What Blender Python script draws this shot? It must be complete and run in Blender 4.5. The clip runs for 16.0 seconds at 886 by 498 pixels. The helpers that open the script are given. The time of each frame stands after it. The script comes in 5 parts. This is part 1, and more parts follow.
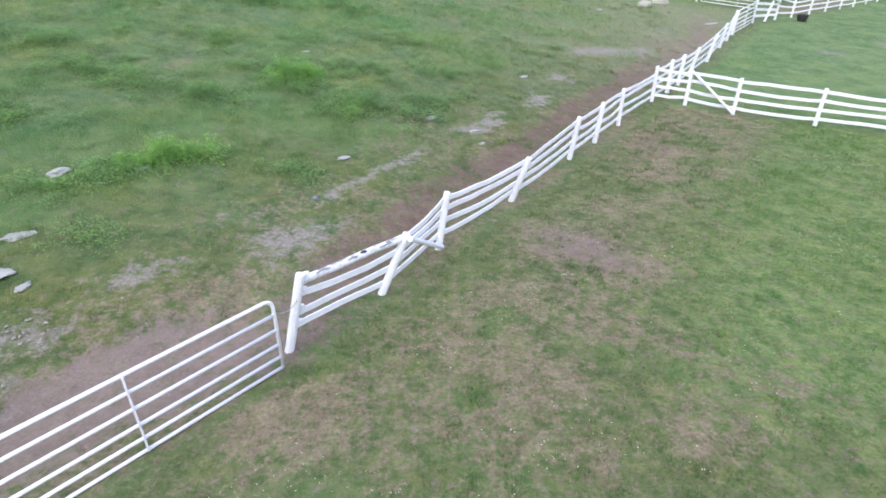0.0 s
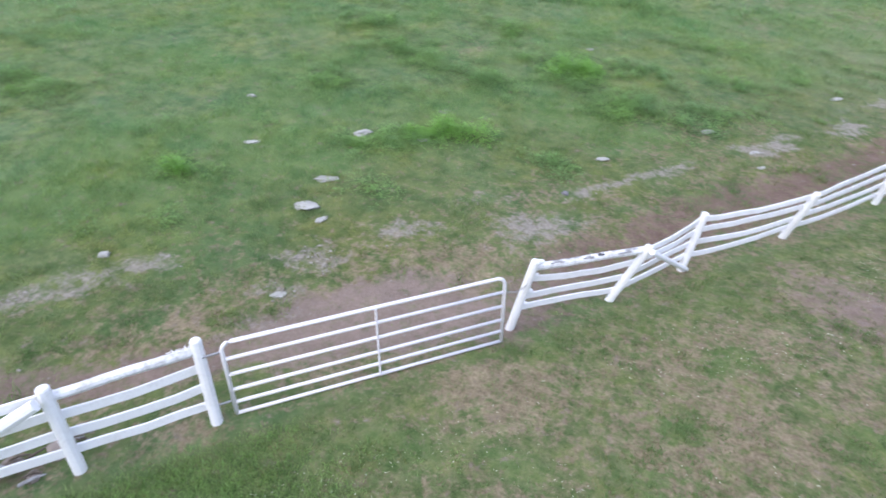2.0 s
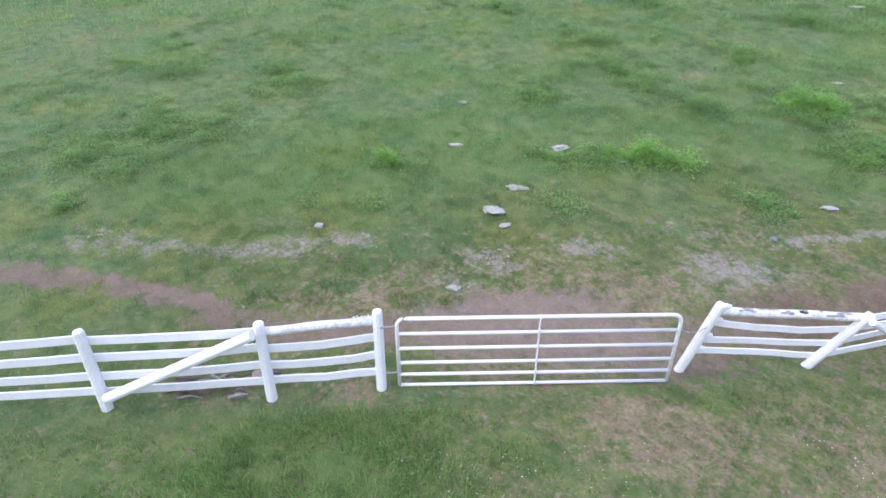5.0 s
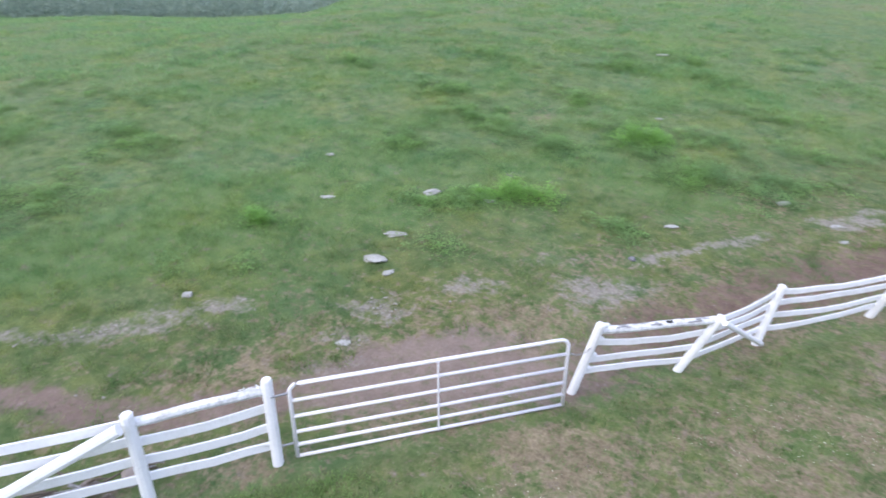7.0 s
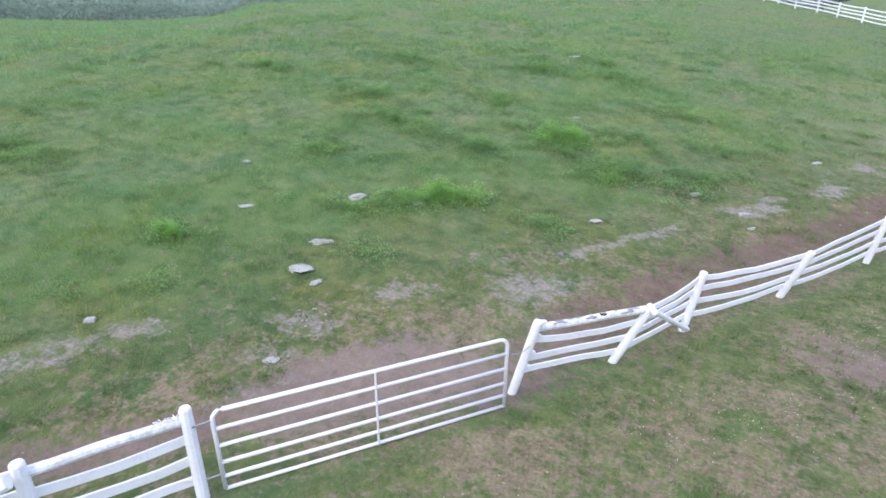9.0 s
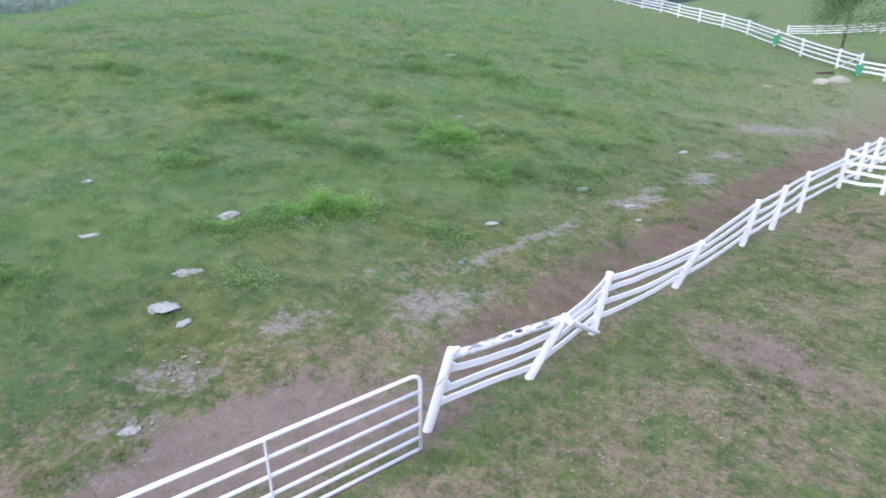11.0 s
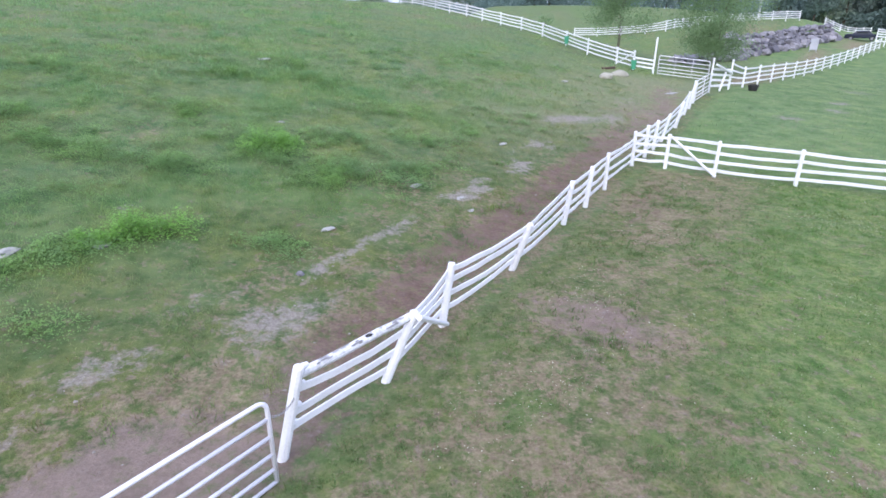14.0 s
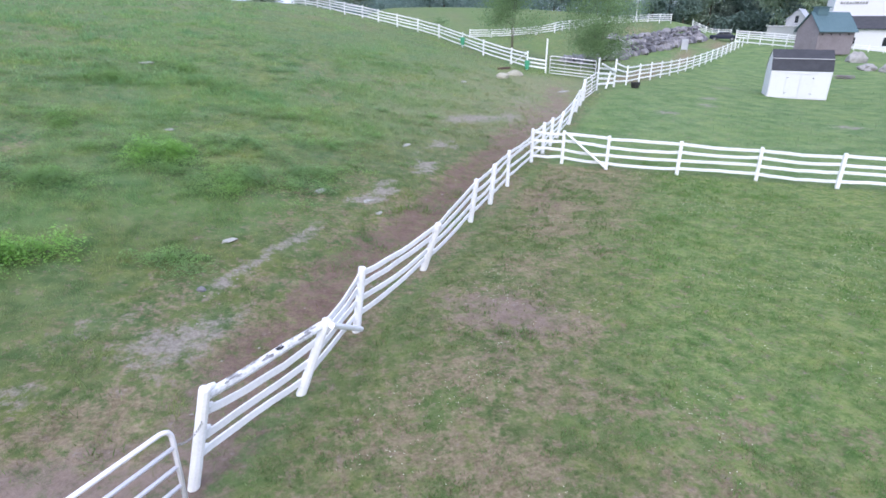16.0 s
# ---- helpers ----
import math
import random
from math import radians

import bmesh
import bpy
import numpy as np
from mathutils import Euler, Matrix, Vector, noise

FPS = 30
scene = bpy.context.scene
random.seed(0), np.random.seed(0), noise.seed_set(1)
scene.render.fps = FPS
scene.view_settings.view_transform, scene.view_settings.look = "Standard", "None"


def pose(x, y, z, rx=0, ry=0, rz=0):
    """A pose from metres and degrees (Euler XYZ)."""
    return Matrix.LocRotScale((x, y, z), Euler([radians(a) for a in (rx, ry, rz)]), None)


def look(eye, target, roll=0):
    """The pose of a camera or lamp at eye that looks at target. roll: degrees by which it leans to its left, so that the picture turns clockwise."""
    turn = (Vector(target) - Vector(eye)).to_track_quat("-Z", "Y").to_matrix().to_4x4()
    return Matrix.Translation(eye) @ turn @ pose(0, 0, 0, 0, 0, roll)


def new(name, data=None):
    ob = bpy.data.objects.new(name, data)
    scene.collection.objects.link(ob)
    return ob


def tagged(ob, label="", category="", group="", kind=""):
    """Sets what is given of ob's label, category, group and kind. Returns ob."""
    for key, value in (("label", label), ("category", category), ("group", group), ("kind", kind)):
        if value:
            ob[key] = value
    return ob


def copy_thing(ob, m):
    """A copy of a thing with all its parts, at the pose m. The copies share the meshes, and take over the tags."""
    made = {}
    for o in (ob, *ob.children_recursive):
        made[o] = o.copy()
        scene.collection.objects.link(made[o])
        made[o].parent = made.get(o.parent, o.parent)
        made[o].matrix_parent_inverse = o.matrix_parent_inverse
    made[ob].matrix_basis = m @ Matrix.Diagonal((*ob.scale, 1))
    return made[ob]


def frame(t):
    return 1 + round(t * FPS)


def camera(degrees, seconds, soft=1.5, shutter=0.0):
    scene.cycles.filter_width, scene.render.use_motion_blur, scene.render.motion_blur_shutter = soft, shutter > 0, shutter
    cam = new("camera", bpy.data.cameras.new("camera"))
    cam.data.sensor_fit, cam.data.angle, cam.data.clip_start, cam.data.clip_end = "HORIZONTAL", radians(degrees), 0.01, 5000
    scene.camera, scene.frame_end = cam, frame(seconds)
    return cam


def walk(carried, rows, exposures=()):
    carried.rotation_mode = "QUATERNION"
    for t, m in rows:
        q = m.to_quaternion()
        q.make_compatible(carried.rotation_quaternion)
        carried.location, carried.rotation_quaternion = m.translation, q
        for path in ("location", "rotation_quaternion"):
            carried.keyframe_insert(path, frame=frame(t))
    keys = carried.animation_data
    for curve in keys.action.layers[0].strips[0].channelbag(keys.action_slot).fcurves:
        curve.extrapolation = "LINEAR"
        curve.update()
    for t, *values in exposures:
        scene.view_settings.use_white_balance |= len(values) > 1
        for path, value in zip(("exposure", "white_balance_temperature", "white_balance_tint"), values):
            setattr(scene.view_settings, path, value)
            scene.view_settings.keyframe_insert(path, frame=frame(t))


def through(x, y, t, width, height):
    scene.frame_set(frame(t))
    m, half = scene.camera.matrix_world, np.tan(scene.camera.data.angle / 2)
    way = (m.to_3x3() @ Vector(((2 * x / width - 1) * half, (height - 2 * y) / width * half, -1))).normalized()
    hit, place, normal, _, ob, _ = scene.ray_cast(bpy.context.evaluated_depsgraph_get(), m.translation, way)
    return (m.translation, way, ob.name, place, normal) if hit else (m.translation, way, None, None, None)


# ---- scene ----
# the drone's path: seconds, place, then yaw, pitch and roll in degrees
cam = camera(77.52, 16.0, soft=1.65, shutter=0.4)
PATH = [
    (0, 0.000, -0.000, 5.669, 0.01, -29.39, 0.26),
    (0.5, -0.015, -0.045, 5.696, 3.60, -29.52, 0.33),
    (1, -0.031, -0.124, 5.719, 9.87, -29.59, 0.30),
    (1.5, -0.017, -0.219, 5.768, 18.96, -29.82, 0.26),
    (2, 0.013, -0.283, 5.771, 27.54, -29.82, 0.01),
    (2.5, 0.049, -0.364, 5.787, 34.73, -29.88, -0.10),
    (3, 0.123, -0.376, 5.793, 42.22, -29.97, -0.39),
    (3.5, 0.172, -0.364, 5.837, 47.26, -30.31, -0.54),
    (4, 0.222, -0.396, 5.836, 48.73, -30.10, -0.66),
    (4.2, 0.232, -0.403, 5.836, 49.00, -30.10, -0.66),
    (6.3, 0.100, -0.557, 5.790, 45.50, -23.57, -0.00),
    (6.5, 0.086, -0.547, 5.789, 43.37, -23.57, -0.00),
    (7, 0.017, -0.502, 5.784, 34.36, -23.49, -0.09),
    (7.5, -0.040, -0.512, 5.686, 28.58, -23.05, 0.09),
    (8, -0.071, -0.503, 5.636, 27.31, -22.99, 0.10),
    (8.2, -0.071, -0.503, 5.636, 26.95, -22.99, 0.10),
    (10.3, -0.544, 0.384, 5.574, 23.20, -23.10, 0.34),
    (10.5, -0.589, 0.461, 5.553, 20.83, -23.10, 0.34),
    (11, -0.738, 0.717, 5.484, 13.59, -22.91, 0.39),
    (11.5, -0.760, 0.784, 5.452, 11.44, -22.88, 0.37),
    (12, -0.716, 0.826, 5.413, 7.53, -22.68, 0.25),
    (12.5, -0.710, 0.898, 5.350, 0.99, -22.42, 0.13),
    (13, -0.721, 0.969, 5.323, -1.55, -22.37, 0.17),
    (13.5, -0.718, 1.015, 5.302, -2.49, -22.35, 0.17),
    (14, -0.734, 1.022, 5.292, -4.06, -22.32, 0.23),
    (14.5, -0.742, 1.018, 5.297, -5.42, -22.34, 0.32),
    (15, -0.723, 1.007, 5.302, -8.74, -22.25, 0.26),
    (15.5, -0.721, 1.024, 5.284, -12.56, -22.15, 0.24),
    (16, -0.706, 1.031, 5.296, -13.99, -22.14, 0.33),
]
walk(cam, [(t, pose(x, y, z, 90 + p, 0, w) @ pose(0, 0, 0, 0, 0, r)) for t, x, y, z, w, p, r in PATH],
     [(0, 0.82, 6480, 10), (8.2, 0.82, 6460, 11), (10.4, 0.80, 6320, 12), (12, 0.78, 6250, 14), (14.2, 0.78, 6250, 14), (16, 0.80, 6350, 12)])

# ---- light: a bright overcast sky, late in the day ----
world = bpy.data.worlds.new("overcast_sky")
scene.world = world
world.use_nodes = True
wt = world.node_tree
wt.nodes.clear()
sky = wt.nodes.new("ShaderNodeTexSky")
sky.sky_type, sky.sun_disc = "NISHITA", False
sky.sun_elevation, sky.sun_rotation = radians(38), radians(200)
sky.air_density, sky.dust_density, sky.ozone_density = 1.2, 4.0, 1.0
cloud = wt.nodes.new("ShaderNodeMix")
cloud.data_type = "RGBA"
cloud.inputs[0].default_value = 0.75
cloud.inputs[7].default_value = (6.15, 6.9, 9.9, 1)
back = wt.nodes.new("ShaderNodeBackground")
back.inputs[1].default_value = 0.12
out = wt.nodes.new("ShaderNodeOutputWorld")
wt.links.new(sky.outputs[0], cloud.inputs[6])
wt.links.new(cloud.outputs[2], back.inputs[0])
wt.links.new(back.outputs[0], out.inputs[0])
sun_data = bpy.data.lights.new("sun", "SUN")
sun_data.energy, sun_data.angle, sun_data.color = 1.2, radians(60), (1.0, 0.98, 0.96)
sun = new("sun", sun_data)
sun.matrix_world = look((0, 0, 40), (14, 30, 0))


# ---- numbers ----
def smooth(a, b, v):
    t = np.clip((v - a) / (b - a), 0, 1)
    return t * t * (3 - 2 * t)


def lattice(ix, iy, seed):
    h = (ix.astype(np.int64) * 374761393 + iy.astype(np.int64) * 668265263 + seed * 2147483647) & 0xFFFFFFFF
    h = ((h ^ (h >> 13)) * 1274126177) & 0xFFFFFFFF
    return ((h ^ (h >> 16)) & 0xFFFF) / 65535.0


def field(x, y, scale, seed, octaves=3):
    """Smooth noise of 0 to 1 over the plan; scale: metres of its largest waves."""
    total, amp, norm = 0, 1.0, 0
    for o in range(octaves):
        u, v = x / scale + 37.7 * o, y / scale - 11.3 * o
        iu, iv = np.floor(u), np.floor(v)
        fu, fv = u - iu, v - iv
        fu, fv = fu * fu * (3 - 2 * fu), fv * fv * (3 - 2 * fv)
        a = lattice(iu, iv, seed + o) * (1 - fu) + lattice(iu + 1, iv, seed + o) * fu
        b = lattice(iu, iv + 1, seed + o) * (1 - fu) + lattice(iu + 1, iv + 1, seed + o) * fu
        total, norm = total + amp * (a * (1 - fv) + b * fv), norm + amp
        amp, scale = amp * 0.5, scale * 0.5
    return total / norm


def across(x, y):
    """Metres to the pasture's side of the near fence line, and metres along it."""
    return -0.81 * (x + 2.3) + 0.585 * (y - 6.5), 0.585 * (x + 2.3) + 0.81 * (y - 6.5)


def height(x, y):
    """The land: a level paddock, a pasture hill beyond the fence, a bank behind the stone wall."""
    x, y = np.asarray(x, float), np.asarray(y, float)
    d, s = across(x, y)
    dd = np.maximum(d, 0)
    dd = dd * dd / (dd + 4)
    hill = 6.3 * np.sin(np.minimum(dd / 55, 1.9) * np.pi / 2) * (1 + 0.006 * np.clip(s, -40, 25) + 0.004 * np.clip(s, -40, 0))
    beyond = (x - 18.7) * 0.9 + (y - 44.7) * 0.44
    hill = hill * (1 - 0.62 * smooth(1, 26, beyond))
    az, r = np.degrees(np.arctan2(-x, np.maximum(y, 1e-6))), np.hypot(x, y)
    hill = hill + smooth(34, 62, r) * (2.5 * smooth(69, 81, az) - 1.15 * smooth(43, 48, az) * smooth(69, 53, az))
    rise = 1.05 * smooth(14, 46, s) * smooth(-16, 3, d) + 3.7 * smooth(55, 135, s) * smooth(20, 0, d) * smooth(-60, -10, d)
    u, n = 0.797 * (x - 37) + 0.604 * (y - 66), -0.604 * (x - 37) + 0.797 * (y - 66)
    bank = 2.6 * smooth(0.2, 4, n) * smooth(-8, 3, u) * smooth(60, 36, u) * smooth(45, 15, n)
    upper = 6.2 * smooth(92, 180, np.hypot(x, y)) * smooth(2, 9, np.degrees(np.arctan2(x, y))) * smooth(32, 28, np.degrees(np.arctan2(x, y)))
    return hill + rise + bank + upper


def surface(x, y):
    """The land with its hummocks, which fade out far off."""
    x, y = np.asarray(x, float), np.asarray(y, float)
    near = smooth(60, 25, np.hypot(x, y))
    pasture = smooth(-0.5, 3, across(x, y)[0])
    return height(x, y) + near * (pasture * (0.16 * (field(x, y, 2.4, 7) - 0.5) + 0.09 * (field(x, y, 0.8, 8) - 0.5)) + 0.05 * (field(x, y, 0.5, 9) - 0.5))


def ground_z(x, y):
    return float(height(x, y))


def near_line(x, y, pts):
    """Distance to a broken line."""
    best = np.full(np.shape(x), 1e9)
    for (ax, ay), (bx, by) in zip(pts, pts[1:]):
        k = np.clip(((x - ax) * (bx - ax) + (y - ay) * (by - ay)) / ((bx - ax) ** 2 + (by - ay) ** 2), 0, 1)
        best = np.minimum(best, np.hypot(x - ax - k * (bx - ax), y - ay - k * (by - ay)))
    return best


def oval(x, y, cx, cy, ra, rb, turn):
    c, s = math.cos(radians(turn)), math.sin(radians(turn))
    return np.hypot(((x - cx) * c + (y - cy) * s) / ra, (-(x - cx) * s + (y - cy) * c) / rb)


LANE = [(-3.2, 6.9), (-1.5, 9.4), (-0.55, 11.2), (0.8, 13.7), (2.15, 15.7), (5.0, 19.7), (7.6, 24.1), (11.0, 28.6), (14.6, 33.0), (16.5, 38)]
DRIVE = [(25, 44), (45, 64.5), (58, 77), (72, 87), (82, 97)]
TRAIL = [(-14.5, -2.0), (-12.6, -0.8), (-10.5, 0.7), (-8.95, 1.7), (-7.5, 2.7), (-6.2, 3.8), (-4.8, 5.6)]
PALE = [(-2.9, 11.8), (-1.9, 13.1), (-1.0, 14.5), (-0.6, 15.2)]
PALE_FAR = [(0.8, 16.9), (1.9, 18.6), (3.3, 20.9), (5.2, 24.5)]
PALE_LEFT = [(-12.6, 0.6), (-10.6, 2.6), (-8.6, 4.9)]


# worn and still green places of the paddock: middle, half lengths, turn
DRY_SPOTS = ((-2.3, 5.4, 1.5, 0.8, 53, 1.0), (-0.8, 5.9, 1.2, 0.7, 40, 0.95), (1.3, 6.1, 1.3, 0.9, 0, 0.9), (2.6, 5.2, 1.3, 0.7, 0, 0.85), (3.8, 6.5, 0.9, 0.5, 10, 0.9),
             (4.7, 6.2, 1.4, 0.6, -25, 1.15), (6.1, 5.5, 1.1, 0.6, -20, 1.05), (3.4, 5.0, 1.3, 0.5, 0, 1.0), (1.9, 4.6, 1.2, 0.5, 0, 0.9), (6.3, 8.2, 0.9, 0.4, 10, 0.6), (3.0, 8.9, 1.1, 0.8, 70, 0.9), (2.95, 10.05, 1.9, 1.3, 130, 1.7), (5.6, 15.2, 2.4, 1.0, 53, 0.9), (7.2, 17.6, 1.8, 0.9, 53, 0.9), (-3.6, 2.6, 0.6, 0.4, 40, 0.8), (0.6, 4.9, 1.2, 0.5, 0, 0.8))
GREEN_SPOTS = ((-1.8, 7.6, 0.8, 0.35, 53), (-3.0, 5.6, 1.5, 0.22, 53), (-2.7, 3.6, 1.0, 0.5, 30), (2.6, 6.6, 0.5, 0.35, 0), (3.4, 6.2, 0.45, 0.3, 0),
               (0.5, 5.9, 0.45, 0.35, 0), (1.1, 7.6, 0.7, 0.4, 30), (-1.9, 6.7, 0.5, 0.4, 0), (-1.2, 4.3, 0.7, 0.4, 0))


def fresh_growth(x, y):
    """Where the paddock away from the fence still has bright short grass."""
    return smooth(-2.5, -5.5, across(x, y)[0]) * smooth(2.6, 5.5, x + 1.2 * (field(x, y, 2.0, 33) - 0.5)) * smooth(4.6, 7.5, y + 0.25 * x + 1.5 * (field(x, y, 1.3, 35) - 0.5))


def grazed(x, y):
    """Where the pasture is cropped short and dull, towards the lane and the gate."""
    d, s = across(x, y)
    return smooth(11, 3, d) * smooth(-0.2, 0.6, d) * smooth(-14, -6, s) * smooth(34, 18, s) * (0.65 + 0.5 * field(x, y, 2.2, 43))


def bleached(x, y):
    """Where the far pasture by the lane has gone to straw."""
    return (0.55 * smooth(12, 2, near_line(x, y, LANE)) * smooth(18, 32, y) + 0.1 * smooth(40, 75, np.hypot(x, y))) * smooth(0, 1.5, across(x, y)[0]) * (0.5 + 0.7 * field(x, y, 3.2, 39))


def dusty(x, y):
    """Where the bare earth is pale and dry."""
    gate_mouth = smooth(1.6, 0.6, oval(x, y, -4.4, 6.2, 2.8, 1.6, 53))
    bare = 0.85 * smooth(1.8, 0.8, oval(x, y, 3.0, 10.2, 1.5, 1.3, 40))
    return np.clip(np.maximum(np.maximum(np.maximum(gate_mouth, bare), 0.6 * smooth(1.0, 0.4, near_line(x, y, TRAIL))), 0.75 * smooth(22, 32, y)) * 0.9 + 0.25 * field(x, y, 1.1, 37), 0, 1)


def masks(x, y):
    """How bare, stony, dry and lush the land is at each place, 0 to 1."""
    wx = x + 0.9 * (field(x, y, 1.6, 3) - 0.5) + 0.35 * (field(x, y, 0.4, 5) - 0.5)
    wy = y + 0.9 * (field(x, y, 1.6, 13) - 0.5) + 0.35 * (field(x, y, 0.4, 15) - 0.5)
    d, s = across(x, y)
    soil = smooth(1.3, 0.25, near_line(wx, wy, LANE)) * (0.84 - 0.2 * smooth(27, 35, y)) * (0.72 + 0.5 * field(x, y, 1.5, 45)).clip(0, 1.05)
    soil = np.maximum(soil, 0.95 * smooth(0.52, 0.12, near_line(wx, wy, TRAIL)))
    soil = np.maximum(soil, smooth(1.15, 0.6, oval(wx, wy, -4.65, 5.9, 2.5, 1.15, 53)))
    soil = np.maximum(soil, 0.78 * smooth(1.5, 0.2, oval(wx, wy, 2.95, 10.05, 1.35, 1.0, 130)))
    soil = np.maximum(soil, 0.5 * smooth(1.4, 0.3, oval(wx, wy, 2.5, 8.9, 0.7, 0.3, 80)))
    soil = np.maximum(soil, 0.42 * smooth(1.4, 0.3, oval(wx, wy, 6.6, 17.0, 2.6, 0.9, 53)))
    soil = np.maximum(soil, 0.55 * smooth(1.4, 0.3, oval(wx, wy, 12.4, 31.5, 3.6, 2.0, 50)))
    soil = np.maximum(soil, 0.7 * smooth(1.2, 0.5, oval(wx, wy, -7.0, 1.1, 1.0, 0.22, 53)))
    stony = smooth(0.42, 0.03, near_line(x + 0.5 * (wx - x), y + 0.5 * (wy - y), PALE)) * 0.68
    stony = np.maximum(stony, 0.85 * smooth(0.7, 0.15, near_line(wx, wy, PALE_FAR)) * smooth(0.45, 0.6, field(x, y, 1.5, 51)))
    stony = np.maximum(stony, 0.62 * smooth(0.6, 0.05, near_line(wx, wy, PALE_LEFT)))
    for cx, cy, ra, rb, k in ((-3.05, 10.0, 1.15, 0.8, 0.9), (-6.55, 6.9, 0.9, 0.55, 0.7), (-5.3, 8.5, 0.9, 0.55, 0.6), (-4.6, 10.3, 1.3, 0.4, 0.4), (-6.3, 5.6, 0.5, 0.4, 0.6),
                              (9.9, 29.4, 1.3, 0.8, 0.7), (35, 43, 1.5, 1.5, 1.0), (27.5, 36.2, 0.8, 0.7, 1.0), (25.4, 33.1, 0.8, 0.7, 1.0), (20.6, 30.6, 0.7, 0.6, 1.0), (29.3, 26.3, 1.0, 0.7, 0.9), (31.5, 34.0, 0.9, 0.6, 0.8), (12.4, 34.0, 1.6, 0.7, 0.5), (17.0, 37.6, 1.2, 0.5, 0.7), (3.4, 20.8, 1.3, 0.45, 0.75), (1.6, 18.6, 0.9, 0.35, 0.75), (-7.7, 14.4, 0.6, 0.4, 0.4), (-5.9, 4.9, 0.7, 0.35, 0.4)):
        stony = np.maximum(stony, k * smooth(1.35, 0.2, oval(wx, wy, cx, cy, ra, rb, 50)))
    stony = np.maximum(stony, 0.95 * smooth(1.4, 0.3, oval(wx, wy, 7.8, 28.7, 2.3, 0.75, 12)))
    paddock = smooth(0.2, -0.4, d)
    dry = paddock * smooth(-6.5, -2.0, d) * (1 - 0.6 * smooth(-2.0, -0.5, d) * smooth(14, 9, s)) * smooth(-9, -2, s) * smooth(30, 16, s) * 0.88
    dry = np.maximum(dry, paddock * 0.66 * smooth(1.4, 0.4, oval(wx, wy, 2.0, 6.4, 5.2, 2.2, 5)))
    for cx, cy, ra, rb, turn, k in DRY_SPOTS:
        dry = np.maximum(dry, paddock * k * smooth(1.35, 0.25, oval(wx, wy, cx, cy, ra, rb, turn)))
    dry = np.maximum(dry, smooth(1.2, 0.5, oval(wx, wy, -1.9, 5.2, 1.7, 0.85, 53)))
    dry = np.maximum(dry, 0.75 * smooth(2.0, 0.7, near_line(wx, wy, LANE)))
    drive = near_line(wx, wy, DRIVE)
    bu, bn = 0.797 * (x - 37) + 0.604 * (y - 66), -0.604 * (x - 37) + 0.797 * (y - 66)
    dry = np.maximum(dry, 0.8 * smooth(0, 1.5, bn) * smooth(7, 4, bn) * smooth(-4, 2, bu) * smooth(55, 40, bu))
    dry = np.maximum(dry, 0.8 * smooth(2.4, 1.0, drive))
    dry = np.maximum(dry, 0.45 * smooth(1.3, 0.4, oval(wx, wy, 13.2, 34.8, 6.5, 3.6, 50)))
    dry = np.maximum(dry, 0.35 * (1 - paddock) * smooth(9, 2, near_line(x, y, LANE)) * smooth(20, 30, y) * smooth(48, 40, y))
    dry = np.maximum(dry, (1 - paddock) * (0.72 * smooth(5.5, 1.0, d) + 0.22 * smooth(9.0, 4.0, d)).clip(0, 0.8) * smooth(-10, -4, s) * smooth(30, 12, s))
    dry = np.maximum(dry, 0.5 * (1 - paddock) * smooth(0.55, 0.75, field(x, y, 5, 61)))
    dry = np.maximum(dry, 0.45 * paddock * smooth(0.5, 0.75, field(x, y, 3.5, 71)))
    dry = 0.85 * dry * (0.45 + 0.75 * smooth(0.25, 0.7, field(x, y, 0.9, 81)))
    dry = dry * (1 - 0.85 * paddock * smooth(1.3, 0.5, oval(wx, wy, -5.6, -0.1, 5.0, 2.5, 53)))
    green_spot = np.zeros(np.shape(x))
    for cx, cy, ra, rb, turn in GREEN_SPOTS:
        green_spot = np.maximum(green_spot, paddock * smooth(1.3, 0.3, oval(wx, wy, cx, cy, ra, rb, turn)))
    dry = dry * (1 - 0.75 * green_spot)
    dry = np.where(paddock > 0.5, dry * (1 - 0.35 * fresh_growth(x, y)), dry)
    lush = 0.8 * (1 - paddock) * smooth(0.42, 0.75, field(x, y, 3.2, 91)) * smooth(2.5, 6, d)
    lush = np.maximum(lush, paddock * smooth(0.5, 0.7, field(x, y, 2.6, 95)) * 0.35)
    lush = np.maximum(lush, paddock * smooth(1.25, 0.5, oval(wx, wy, -6.3, -0.9, 5.0, 1.9, 53)) * (0.45 + 0.75 * smooth(0.3, 0.65, field(x, y, 1.3, 97))).clip(0, 1))
    lush = np.maximum(lush, 0.5 * green_spot)
    dry = np.maximum(dry, 1.1 * smooth(1.7, 0.5, drive))
    cross = smooth(-0.6, 0.6, 0.5 * (x - 8.2) + 0.866 * (y - 21.9))
    return soil, stony, np.clip(np.where(drive < 3, dry, dry * (1 - 0.6 * paddock * cross)), 0, 1), lush, paddock * (1 - cross), paddock * cross


# ---- materials ----
def material(name, rough=0.7, metal=0.0):
    m = bpy.data.materials.new(name)
    m.use_nodes = True
    nt = m.node_tree
    b = nt.nodes["Principled BSDF"]
    b.inputs["Roughness"].default_value, b.inputs["Metallic"].default_value = rough, metal
    return m, nt, b


def wire(nt, a, b):
    nt.links.new(a, b)


